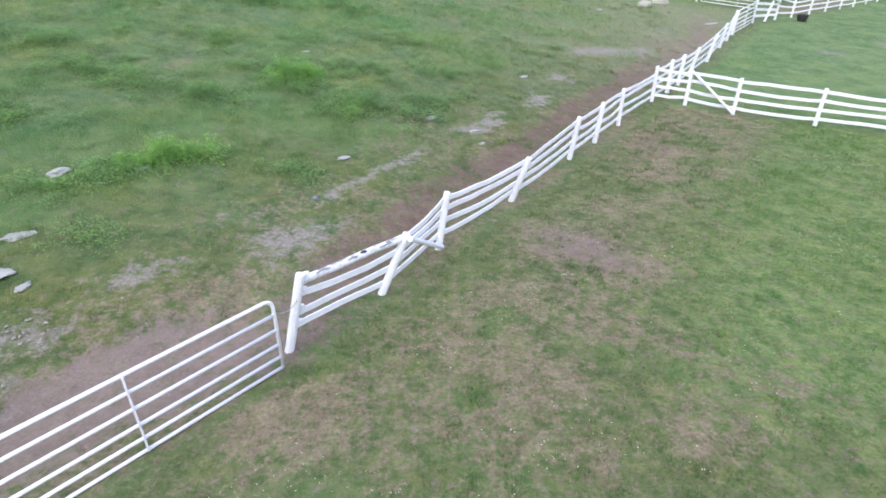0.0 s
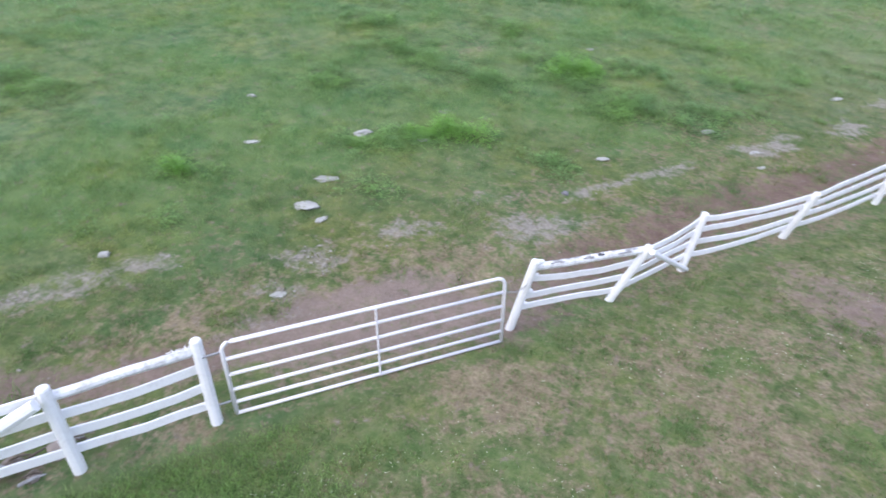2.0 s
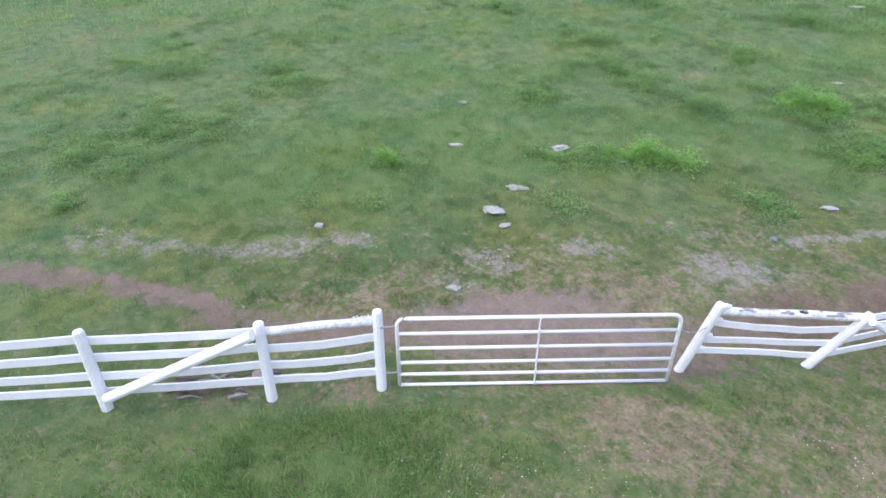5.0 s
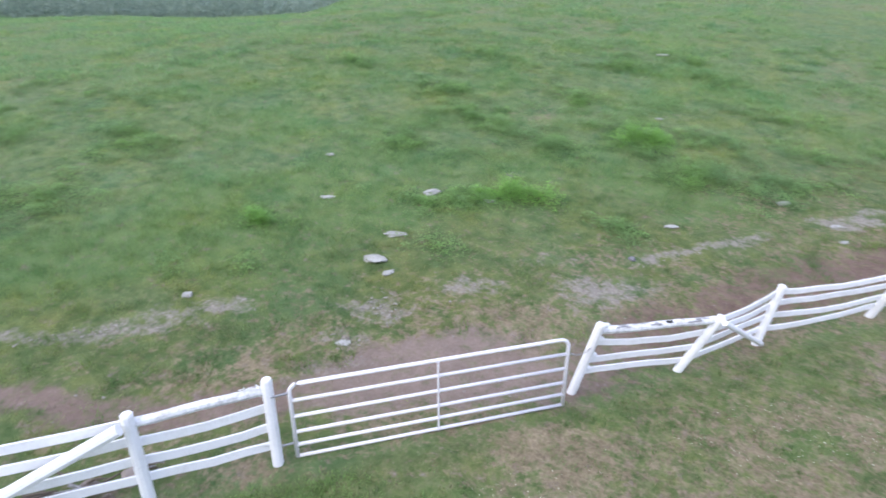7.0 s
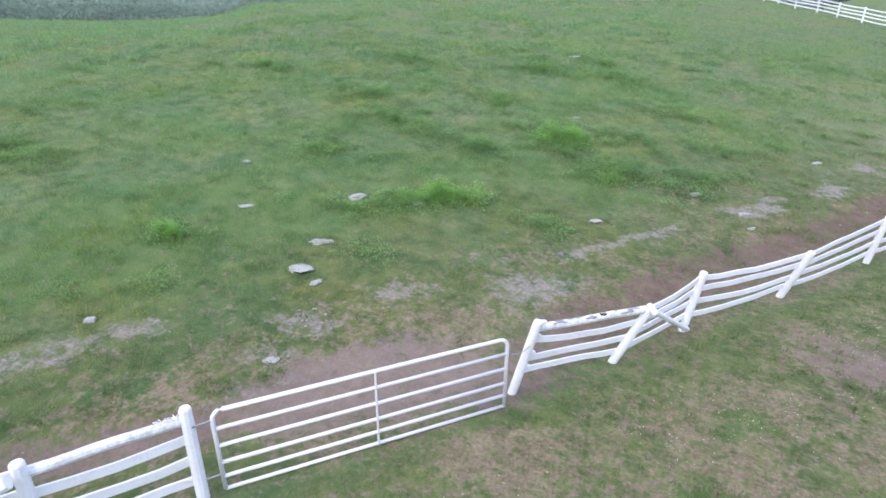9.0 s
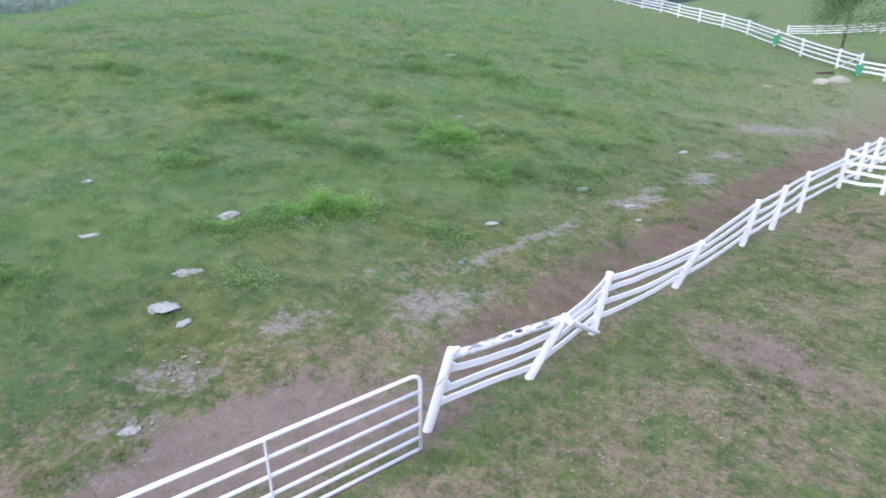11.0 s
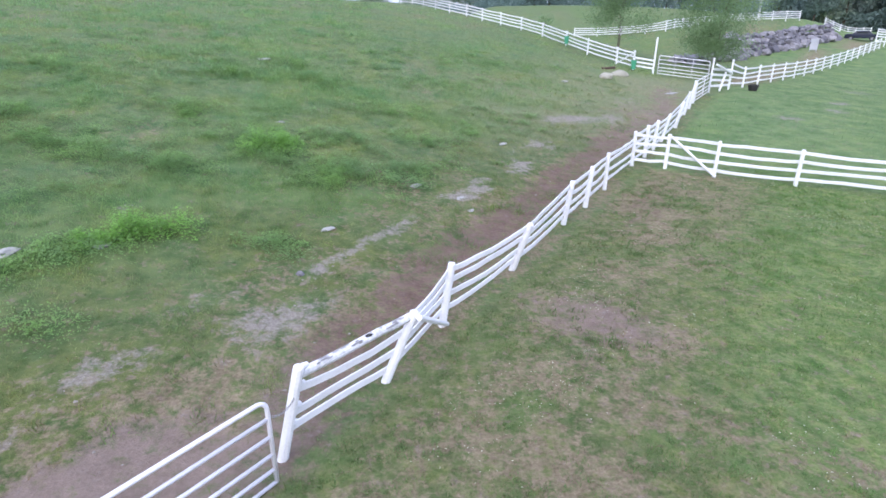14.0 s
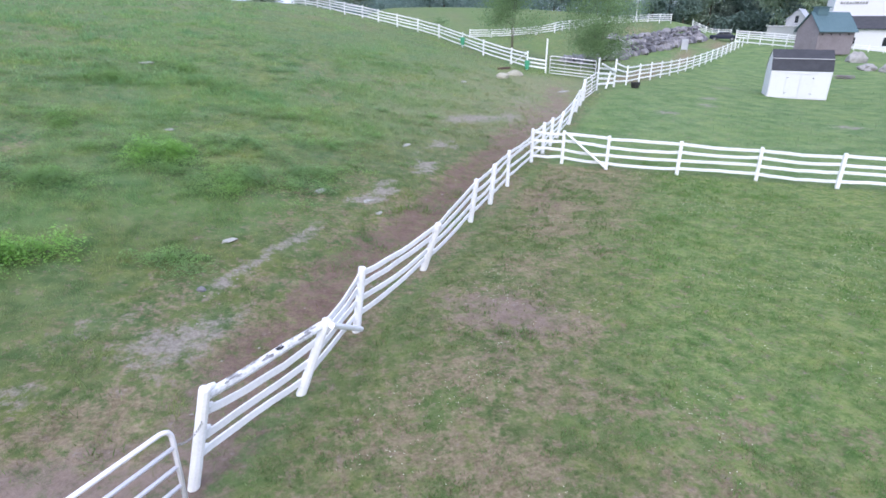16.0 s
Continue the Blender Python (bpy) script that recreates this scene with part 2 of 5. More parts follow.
def noise_tex(nt, scale, detail=4, rough=0.6, coords=None):
    n = nt.nodes.new("ShaderNodeTexNoise")
    n.inputs["Scale"].default_value, n.inputs["Detail"].default_value, n.inputs["Roughness"].default_value = scale, detail, rough
    if coords is not None:
        wire(nt, coords, n.inputs["Vector"])
    return n.outputs["Fac"]


def ramp(nt, fac, stops):
    r = nt.nodes.new("ShaderNodeValToRGB")
    while len(r.color_ramp.elements) < len(stops):
        r.color_ramp.elements.new(0.5)
    for e, (at, col) in zip(r.color_ramp.elements, stops):
        e.position, e.color = at, (*col, 1) if len(col) == 3 else col
    wire(nt, fac, r.inputs[0])
    return r.outputs[0]


def mix(nt, fac, a, b, kind="MIX"):
    n = nt.nodes.new("ShaderNodeMix")
    n.data_type, n.blend_type = "RGBA", kind
    for v, sock in ((fac, n.inputs[0]), (a, n.inputs[6]), (b, n.inputs[7])):
        if isinstance(v, (int, float)):
            sock.default_value = v
        elif isinstance(v, tuple):
            sock.default_value = (*v, 1)
        else:
            wire(nt, v, sock)
    return n.outputs[2]


def calc(nt, op, a, b=0.0, clamp=False):
    n = nt.nodes.new("ShaderNodeMath")
    n.operation, n.use_clamp = op, clamp
    for v, sock in ((a, n.inputs[0]), (b, n.inputs[1])):
        if isinstance(v, (int, float)):
            sock.default_value = v
        else:
            wire(nt, v, sock)
    return n.outputs[0]


def bump(nt, b, fac, strength=0.4, distance=0.02):
    n = nt.nodes.new("ShaderNodeBump")
    n.inputs["Strength"].default_value, n.inputs["Distance"].default_value = strength, distance
    wire(nt, fac, n.inputs["Height"])
    wire(nt, n.outputs[0], b.inputs["Normal"])


def position(nt):
    return nt.nodes.new("ShaderNodeNewGeometry").outputs["Position"]


def attribute(nt, name):
    n = nt.nodes.new("ShaderNodeAttribute")
    n.attribute_name = name
    return n.outputs["Fac"]


GREEN_DARK, GREEN_MID, GREEN_LIGHT = (0.060, 0.100, 0.042), (0.100, 0.150, 0.066), (0.152, 0.205, 0.102)
DRY_DARK, DRY_LIGHT = (0.138, 0.110, 0.069), (0.306, 0.254, 0.168)
SOIL_DARK, SOIL_LIGHT = (0.100, 0.064, 0.050), (0.190, 0.130, 0.104)
DUST_DARK, DUST_LIGHT = (0.160, 0.122, 0.100), (0.290, 0.230, 0.193)
STRAW = (0.250, 0.252, 0.152)
STONY_DARK, STONY_LIGHT = (0.165, 0.148, 0.122), (0.325, 0.298, 0.256)


def hues(nt, col, p):
    """Drifts of bluer and of yellower growth."""
    blue = ramp(nt, noise_tex(nt, 0.55, 5, 0.62, p), [(0.50, (0, 0, 0)), (0.66, (0.75, 0.75, 0.75))])
    col = mix(nt, blue, col, mix(nt, 1.0, col, (0.70, 0.90, 0.95), "MULTIPLY"))
    far = nt.nodes.new("ShaderNodeVectorMath")
    far.inputs[1].default_value = (31.0, -17.0, 5.0)
    wire(nt, p, far.inputs[0])
    gold = ramp(nt, noise_tex(nt, 0.38, 5, 0.62, far.outputs[0]), [(0.48, (0, 0, 0)), (0.64, (0.8, 0.8, 0.8))])
    return mix(nt, gold, col, mix(nt, 1.0, col, (1.20, 1.06, 0.88), "MULTIPLY"))


def mottled(nt, col, p, scale=2.8):
    """Uneven growth with tuft shade put into its colour: darker hollows, lighter crowns, a hand or two across."""
    n = noise_tex(nt, scale, 6, 0.66, p)
    col = mix(nt, ramp(nt, n, [(0.38, (0.9, 0.9, 0.9)), (0.50, (0, 0, 0))]), col, mix(nt, 1.0, col, (0.66, 0.79, 0.70), "MULTIPLY"))
    return mix(nt, ramp(nt, n, [(0.50, (0, 0, 0)), (0.64, (0.9, 0.9, 0.9))]), col, mix(nt, 1.0, col, (1.24, 1.16, 1.08), "MULTIPLY"))


def broken(nt, name, grain, amount, lo, hi):
    """A mask of the land, frayed by noise."""
    shifted = calc(nt, "ADD", attribute(nt, name), calc(nt, "MULTIPLY", calc(nt, "SUBTRACT", grain, 0.5), amount))
    return ramp(nt, shifted, [(lo, (0, 0, 0)), (hi, (1, 1, 1))])


def ground_material():
    m, nt, b = material("grassland", 0.95)
    p = position(nt)
    fine, mid, wide = noise_tex(nt, 16, 6, 0.7, p), noise_tex(nt, 2.6, 5, 0.65, p), noise_tex(nt, 0.22, 4, 0.6, p)
    green = ramp(nt, mix(nt, 0.5, fine, mid), [(0.36, GREEN_DARK), (0.5, GREEN_MID), (0.64, GREEN_LIGHT)])
    streak = noise_tex(nt, 0.8, 6, 0.7, p)
    green = mix(nt, ramp(nt, streak, [(0.45, (0, 0, 0)), (0.65, (0.6, 0.6, 0.6))]), green, (0.150, 0.195, 0.098))
    green = mix(nt, ramp(nt, wide, [(0.35, (0, 0, 0)), (0.7, (0.5, 0.5, 0.5))]), green, (0.135, 0.180, 0.070))
    dry = ramp(nt, mix(nt, 0.4, fine, mid), [(0.38, DRY_DARK), (0.62, DRY_LIGHT)])
    soil = ramp(nt, mix(nt, 0.5, fine, mid), [(0.3, SOIL_DARK), (0.7, SOIL_LIGHT)])
    dust = ramp(nt, mix(nt, 0.5, fine, mid), [(0.3, DUST_DARK), (0.7, DUST_LIGHT)])
    soil = mix(nt, attribute(nt, "dusty"), soil, dust)
    stony = ramp(nt, fine, [(0.3, STONY_DARK), (0.65, STONY_LIGHT)])
    patch = noise_tex(nt, 3.6, 8, 0.78, p)
    sward = mottled(nt, hues(nt, mix(nt, 1.0, green, (1.04, 1.04, 1.0), "MULTIPLY"), p), p)
    mottle = noise_tex(nt, 6.5, 5, 0.65, p)
    worn = mix(nt, 1.0, green, (1.02, 0.91, 0.80), "MULTIPLY")
    worn = mix(nt, ramp(nt, mottle, [(0.46, (0, 0, 0)), (0.58, (0.55, 0.55, 0.55))]), worn, mix(nt, 0.5, worn, dry))
    worn = mix(nt, ramp(nt, mottle, [(0.38, (0.6, 0.6, 0.6)), (0.47, (0, 0, 0))]), worn, mix(nt, 1.0, worn, (0.60, 0.72, 0.62), "MULTIPLY"))
    worn = mottled(nt, worn, p, 2.1)
    worn = mix(nt, attribute(nt, "fresh"), worn, mix(nt, 1.0, worn, (1.13, 1.30, 1.10), "MULTIPLY"))
    lawn = mottled(nt, mix(nt, 1.0, green, (1.18, 1.26, 1.16), "MULTIPLY"), p, 0.7)
    sward = mix(nt, attribute(nt, "grazed"), sward, mix(nt, 1.0, sward, (0.86, 0.80, 0.72), "MULTIPLY"))
    sward = mix(nt, attribute(nt, "bleached"), sward, STRAW)
    green = mix(nt, attribute(nt, "lawn"), mix(nt, attribute(nt, "olive"), sward, worn), lawn)
    col = mix(nt, attribute(nt, "lush"), green, mix(nt, 0.6, green, (0.105, 0.190, 0.058)))
    tufts = mix(nt, 0.5, patch, noise_tex(nt, 7.5, 5, 0.65, p))
    col = mix(nt, broken(nt, "dry", tufts, 5.6, 0.3, 0.98), col, dry)
    col = mix(nt, broken(nt, "soil", patch, 3.4, 0.2, 0.95), col, soil)
    col = mix(nt, broken(nt, "stony", patch, 3.6, 0.3, 0.95), col, stony)
    wire(nt, col, b.inputs["Base Color"])
    b.inputs["Specular IOR Level"].default_value = 0.15
    bump(nt, b, fine, 0.9, 0.045)
    return m


def foliage(nt, b, col, through=0.55):
    """Thin leaves: some of the light passes through them."""
    soft = nt.nodes.new("ShaderNodeBsdfTranslucent")
    wire(nt, col, b.inputs["Base Color"])
    wire(nt, col, soft.inputs["Color"])
    both = nt.nodes.new("ShaderNodeMixShader")
    both.inputs[0].default_value = through
    wire(nt, b.outputs[0], both.inputs[1])
    wire(nt, soft.outputs[0], both.inputs[2])
    wire(nt, both.outputs[0], nt.nodes["Material Output"].inputs["Surface"])


def grass_material(name, tip, low, body):
    m, nt, b = material(name, 0.7)
    info = nt.nodes.new("ShaderNodeNewGeometry")
    own = ramp(nt, info.outputs["Random Per Island"], [(0.0, low), (0.4, body), (0.9, tip), (1.0, DRY_LIGHT)])
    wide = noise_tex(nt, 0.35, 4, 0.6, info.outputs["Position"])
    col = mix(nt, ramp(nt, wide, [(0.35, (0, 0, 0)), (0.7, (0.5, 0.5, 0.5))]), own, tuple(0.5 * (a + b) for a, b in zip(tip, body)))
    patch = noise_tex(nt, 3.6, 8, 0.78, info.outputs["Position"])
    straw = calc(nt, "ADD", attribute(nt, "dry"), calc(nt, "MULTIPLY", calc(nt, "SUBTRACT", mix(nt, 0.5, patch, noise_tex(nt, 7.5, 5, 0.65, info.outputs["Position"])), 0.5), 5.6))
    straw = ramp(nt, straw, [(0.30, (0, 0, 0)), (0.95, (0.9, 0.9, 0.9))])
    col = mix(nt, straw, col, mix(nt, info.outputs["Random Per Island"], DRY_DARK, DRY_LIGHT))
    col = mix(nt, calc(nt, "MULTIPLY", attribute(nt, "lush"), 0.6), col, mix(nt, 0.5, body, tuple(c * k for c, k in zip(body, (0.8, 1.3, 0.7)))))
    if name in ("pasture_grass", "hill_grass"):
        col = mix(nt, attribute(nt, "grazed"), col, mix(nt, 1.0, col, (0.78, 0.71, 0.66), "MULTIPLY"))
        col = mix(nt, attribute(nt, "bleached"), col, tuple(1.35 * c for c in STRAW))
    if name in ("short_grass", "tuft_grass"):
        col = mix(nt, attribute(nt, "fresh"), col, mix(nt, 1.0, col, (1.14, 1.26, 1.05), "MULTIPLY"))
    b.inputs["Specular IOR Level"].default_value = 0.2
    if name == "lawn_grass":
        foliage(nt, b, mottled(nt, col, info.outputs["Position"], 0.7))
        return m
    foliage(nt, b, mottled(nt, hues(nt, col, info.outputs["Position"]), info.outputs["Position"]) if name in ("pasture_grass", "hill_grass", "short_grass") else col)
    return m


def leaf_material(name, dark, light, through=0.55):
    m, nt, b = material(name, 0.65)
    info = nt.nodes.new("ShaderNodeNewGeometry")
    own = ramp(nt, info.outputs["Random Per Island"], [(0.0, dark), (1.0, light)])
    wide = noise_tex(nt, 0.8, 3, 0.6, info.outputs["Position"])
    b.inputs["Specular IOR Level"].default_value = 0.25
    foliage(nt, b, mix(nt, calc(nt, "MULTIPLY", wide, 0.4), own, dark), through)
    return m


def drift_material(name, deep, fresh):
    """Leaves of low herbs, whose green drifts from deep to fresh over a few metres."""
    m, nt, b = material(name, 0.65)
    info = nt.nodes.new("ShaderNodeNewGeometry")
    drift = ramp(nt, noise_tex(nt, 0.42, 4, 0.6, info.outputs["Position"]), [(0.38, (0, 0, 0)), (0.62, (1, 1, 1))])
    body = mix(nt, drift, deep, fresh)
    own = ramp(nt, info.outputs["Random Per Island"], [(0.0, (0.88, 0.9, 0.9)), (1.0, (1.12, 1.1, 1.06))])
    b.inputs["Specular IOR Level"].default_value = 0.25
    foliage(nt, b, mix(nt, 1.0, body, own, "MULTIPLY"), 0.45)
    return m


def paint_material(name, white, grime, amount, grain=30.0, rough=0.55):
    """Weathered paint: colour, grime in streaks, worn spots."""
    m, nt, b = material(name, rough)
    p = position(nt)
    info = nt.nodes.new("ShaderNodeObjectInfo")
    streak = noise_tex(nt, grain, 5, 0.7, p)
    broad = noise_tex(nt, 2.5, 4, 0.6, p)
    worn = ramp(nt, mix(nt, 0.5, streak, broad), [(0.52 - 0.1 * amount, (0, 0, 0)), (0.75, (amount, amount, amount))])
    tone = mix(nt, calc(nt, "MULTIPLY", info.outputs["Random"], 0.35), white, tuple(0.82 * c for c in white))
    wire(nt, mix(nt, worn, tone, grime), b.inputs["Base Color"])
    bump(nt, b, streak, 0.25, 0.004)
    return m


def plain_material(name, a, b2, scale, rough=0.8, metal=0.0, relief=0.3, depth=0.02):
    m, nt, b = material(name, rough, metal)
    p = position(nt)
    f = mix(nt, 0.5, noise_tex(nt, scale, 6, 0.7, p), noise_tex(nt, scale * 0.17, 3, 0.6, p))
    wire(nt, ramp(nt, f, [(0.3, a), (0.7, b2)]), b.inputs["Base Color"])
    if relief:
        bump(nt, b, f, relief, depth)
    return m


M_GROUND = ground_material()
M_PADDOCK = grass_material("short_grass", (0.200, 0.238, 0.108), (0.085, 0.120, 0.052), (0.138, 0.178, 0.076))
M_TUFT = grass_material("tuft_grass", (0.200, 0.285, 0.115), (0.110, 0.175, 0.070), (0.155, 0.230, 0.092))
M_PASTURE = grass_material("pasture_grass", (0.315, 0.425, 0.195), (0.178, 0.260, 0.118), (0.240, 0.342, 0.150))
# paler and bluer than M_PASTURE, with far haze put into the blades
M_HILL_HAZED = grass_material("hill_grass", (0.300, 0.425, 0.215), (0.225, 0.335, 0.165), (0.262, 0.380, 0.188))
M_LAWN = grass_material("lawn_grass", (0.245, 0.325, 0.180), (0.168, 0.240, 0.130), (0.200, 0.280, 0.152))
M_WEED = leaf_material("weed_leaves", (0.175, 0.365, 0.080), (0.320, 0.560, 0.130), 0.4)
M_PATCH = drift_material("weed_patch_leaves", (0.185, 0.320, 0.130), (0.250, 0.425, 0.128))
M_LONG = grass_material("long_grass", (0.310, 0.430, 0.165), (0.215, 0.325, 0.120), (0.260, 0.380, 0.140))
M_HERB = drift_material("herb_leaves", (0.175, 0.305, 0.122), (0.240, 0.410, 0.128))
M_CLOVER = plain_material("clover_flower", (0.56, 0.58, 0.42), (0.74, 0.75, 0.60), 30, 0.8, relief=0)
M_WHITE = paint_material("white_fence_paint", (0.85, 0.86, 0.87), (0.42, 0.40, 0.37), 0.45)
M_PEELED = paint_material("peeling_white_paint", (0.82, 0.835, 0.845), (0.16, 0.15, 0.14), 0.9, 16.0)
M_GATE = paint_material("white_powder_coat", (0.81, 0.80, 0.83), (0.50, 0.48, 0.46), 0.25, 20.0, 0.4)
M_METAL = plain_material("galvanised_steel", (0.28, 0.28, 0.29), (0.45, 0.45, 0.46), 40, 0.45, 0.8, 0.1)
M_STONE = plain_material("pale_field_stone", (0.25, 0.25, 0.23), (0.45, 0.45, 0.42), 9, 0.9, relief=0.6)
M_PEBBLE = plain_material("dull_pebbles", (0.17, 0.155, 0.135), (0.36, 0.335, 0.30), 6, 0.95, relief=0)
M_BOULDER = plain_material("grey_granite", (0.085, 0.085, 0.094), (0.29, 0.285, 0.30), 3, 0.9, relief=0.6, depth=0.06)
shade = M_BOULDER.node_tree
each = shade.nodes.new("ShaderNodeObjectInfo")
base_in = shade.nodes["Principled BSDF"].inputs["Base Color"]
tone = ramp(shade, each.outputs["Random"], [(0.0, (0.55, 0.55, 0.60)), (0.5, (1.0, 1.0, 1.02)), (1.0, (1.5, 1.46, 1.44))])
wire(shade, mix(shade, 1.0, base_in.links[0].from_socket, tone, "MULTIPLY"), base_in)
M_PALEROCK = plain_material("pale_boulder", (0.21, 0.205, 0.20), (0.42, 0.41, 0.385), 2.5, 0.9, relief=0.6, depth=0.05)
M_RUBBLE = plain_material("earthy_rubble", (0.14, 0.115, 0.10), (0.34, 0.29, 0.25), 8, 0.95, relief=0.5)
M_TAN = plain_material("tan_boulder", (0.26, 0.25, 0.20), (0.44, 0.43, 0.35), 5, 0.9, relief=0.5)
M_BARK = plain_material("bark", (0.06, 0.05, 0.04), (0.16, 0.13, 0.10), 12, 0.95)
M_LEAF_NEAR = leaf_material("young_tree_leaves", (0.200, 0.310, 0.150), (0.300, 0.420, 0.210), 0.5)
# leaf green paled and blued: distance haze put into the colour
M_LEAF_HAZED = leaf_material("hazed_woodland_leaves", (0.270, 0.365, 0.325), (0.440, 0.530, 0.475), 0.5)
woods_tree = M_LEAF_HAZED.node_tree
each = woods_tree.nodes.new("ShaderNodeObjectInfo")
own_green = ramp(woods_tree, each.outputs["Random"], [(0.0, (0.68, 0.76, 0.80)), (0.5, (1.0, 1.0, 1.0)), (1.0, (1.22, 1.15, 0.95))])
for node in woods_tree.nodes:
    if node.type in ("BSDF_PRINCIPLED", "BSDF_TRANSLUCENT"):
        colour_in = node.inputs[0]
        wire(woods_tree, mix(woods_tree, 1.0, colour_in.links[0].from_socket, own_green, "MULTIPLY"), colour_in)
M_SIDING = paint_material("white_siding", (0.73, 0.735, 0.775), (0.55, 0.53, 0.50), 0.3, 6.0, 0.6)
M_OLDSIDING = paint_material("aged_white_siding", (0.43, 0.44, 0.45), (0.28, 0.28, 0.28), 0.5, 5.0, 0.7)
M_BARN = plain_material("weathered_brown_boards", (0.195, 0.170, 0.185), (0.295, 0.262, 0.282), 4, 0.9)
M_TEAL = plain_material("teal_metal_roof", (0.070, 0.132, 0.158), (0.105, 0.180, 0.205), 2, 0.5, 0.0, 0.1)
M_SHINGLE = plain_material("dark_roof_shingles", (0.028, 0.030, 0.038), (0.065, 0.068, 0.080), 10, 0.9, relief=0.5)
M_DARK = plain_material("dark_rubber", (0.012, 0.012, 0.013), (0.035, 0.035, 0.036), 12, 0.7)
M_CAR = plain_material("dark_blue_car_paint", (0.012, 0.018, 0.035), (0.02, 0.028, 0.05), 1, 0.25, 0.3, 0)
M_GLASS = plain_material("dark_glazing", (0.015, 0.018, 0.022), (0.03, 0.035, 0.04), 2, 0.1, 0.0, 0)
M_BUCKET = plain_material("green_plastic", (0.05, 0.30, 0.16), (0.08, 0.38, 0.22), 6, 0.5, 0.0, 0)
M_GREY = plain_material("grey_board", (0.40, 0.42, 0.46), (0.52, 0.54, 0.58), 5, 0.7, relief=0.1)
M_TRIM = plain_material("pale_trim", (0.60, 0.60, 0.62), (0.72, 0.72, 0.74), 5, 0.6, relief=0.1)
M_GREYWOOD = plain_material("grey_weathered_wood", (0.13, 0.13, 0.13), (0.42, 0.42, 0.43), 30, 0.9)
M_SOIL = plain_material("bare_soil", (0.07, 0.045, 0.035), (0.17, 0.12, 0.09), 9, 0.95)


# ---- mesh helpers ----
def finish(bm, name):
    me = bpy.data.meshes.new(name)
    bmesh.ops.recalc_face_normals(bm, faces=bm.faces)
    bm.to_mesh(me)
    bm.free()
    return me


def part(name, bm, mat, parent=None, label="", smoothed=False):
    me = finish(bm, name)
    me.materials.append(mat)
    if smoothed:
        me.shade_smooth()
    ob = new(name, me)
    if parent is not None:
        ob.parent = parent
    return tagged(ob, label) if label else ob


def thing(name, at, label, category, group="", kind=""):
    ob = new(name)
    ob.location = at
    return tagged(ob, label, category, group, kind)


def sweep(bm, pts, profile, up=Vector((0, 0, 1)), scales=None):
    """Carries a closed profile of (side, up) along points; caps both ends."""
    rings = []
    pts = [Vector(p) for p in pts]
    for i, p in enumerate(pts):
        way = (pts[min(i + 1, len(pts) - 1)] - pts[max(i - 1, 0)]).normalized()
        side = way.cross(up)
        side = side.normalized() if side.length > 1e-4 else Vector((1, 0, 0))
        top = side.cross(way).normalized()
        k = scales[i] if scales else 1.0
        rings.append([bm.verts.new(p + side * (a * k) + top * (b * k)) for a, b in profile])
    n = len(profile)
    for r, q in zip(rings, rings[1:]):
        for j in range(n):
            bm.faces.new((r[j], r[(j + 1) % n], q[(j + 1) % n], q[j]))
    bm.faces.new(rings[0][::-1])
    bm.faces.new(rings[-1])


def circle(r, n=10):
    return [(r * math.cos(2 * math.pi * k / n), r * math.sin(2 * math.pi * k / n)) for k in range(n)]


def plank(w, h, c=0.006):
    """A chamfered rectangle, w thick and h high."""
    a, b = w / 2, h / 2
    return [(a, -b + c), (a, b - c), (a - c, b), (-a + c, b), (-a, b - c), (-a, -b + c), (-a + c, -b), (a - c, -b)]


def box(bm, x0, x1, y0, y1, z0, z1, bev=0.0):
    vs = [bm.verts.new((x, y, z)) for z in (z0, z1) for x, y in ((x0, y0), (x1, y0), (x1, y1), (x0, y1))]
    for f in ((3, 2, 1, 0), (4, 5, 6, 7), (0, 1, 5, 4), (1, 2, 6, 5), (2, 3, 7, 6), (3, 0, 4, 7)):
        bm.faces.new([vs[k] for k in f])
    if bev:
        bmesh.ops.bevel(bm, geom=list(bm.edges), offset=bev, segments=1, affect="EDGES")


def blob(bm, rx, ry, rz, seed, rough=0.3, sub=2, centre=(0, 0, 0)):
    """A lumpy, flat-bottomed stone."""
    made = bmesh.ops.create_icosphere(bm, subdivisions=sub, radius=1)["verts"]
    for v in made:
        n = noise.noise(v.co * 1.3 + Vector((seed * 7.1, seed * 3.3, 0))) + 0.5 * noise.noise(v.co * 3.1 + Vector((seed, 0, seed * 5)))
        k = 1 + rough * n
        v.co = Vector((v.co.x * rx * k + centre[0], v.co.y * ry * k + centre[1], max(v.co.z, -0.45) * rz * k + centre[2]))


def quick_mesh(name, verts, faces, mat, attrs=None):
    """A mesh of loose triangles or quads from arrays."""
    me = bpy.data.meshes.new(name)
    verts, faces = np.asarray(verts, np.float32), np.asarray(faces, np.int32)
    k = faces.shape[1]
    me.vertices.add(len(verts))
    me.vertices.foreach_set("co", verts.ravel())
    me.loops.add(faces.size)
    me.loops.foreach_set("vertex_index", faces.ravel())
    me.polygons.add(len(faces))
    me.polygons.foreach_set("loop_start", np.arange(0, faces.size, k, dtype=np.int32))
    me.update(calc_edges=True)
    for key, values in (attrs or {}).items():
        a = me.attributes.new(key, "FLOAT", "POINT")
        a.data.foreach_set("value", np.asarray(values, np.float32))
    me.materials.append(mat)
    return me


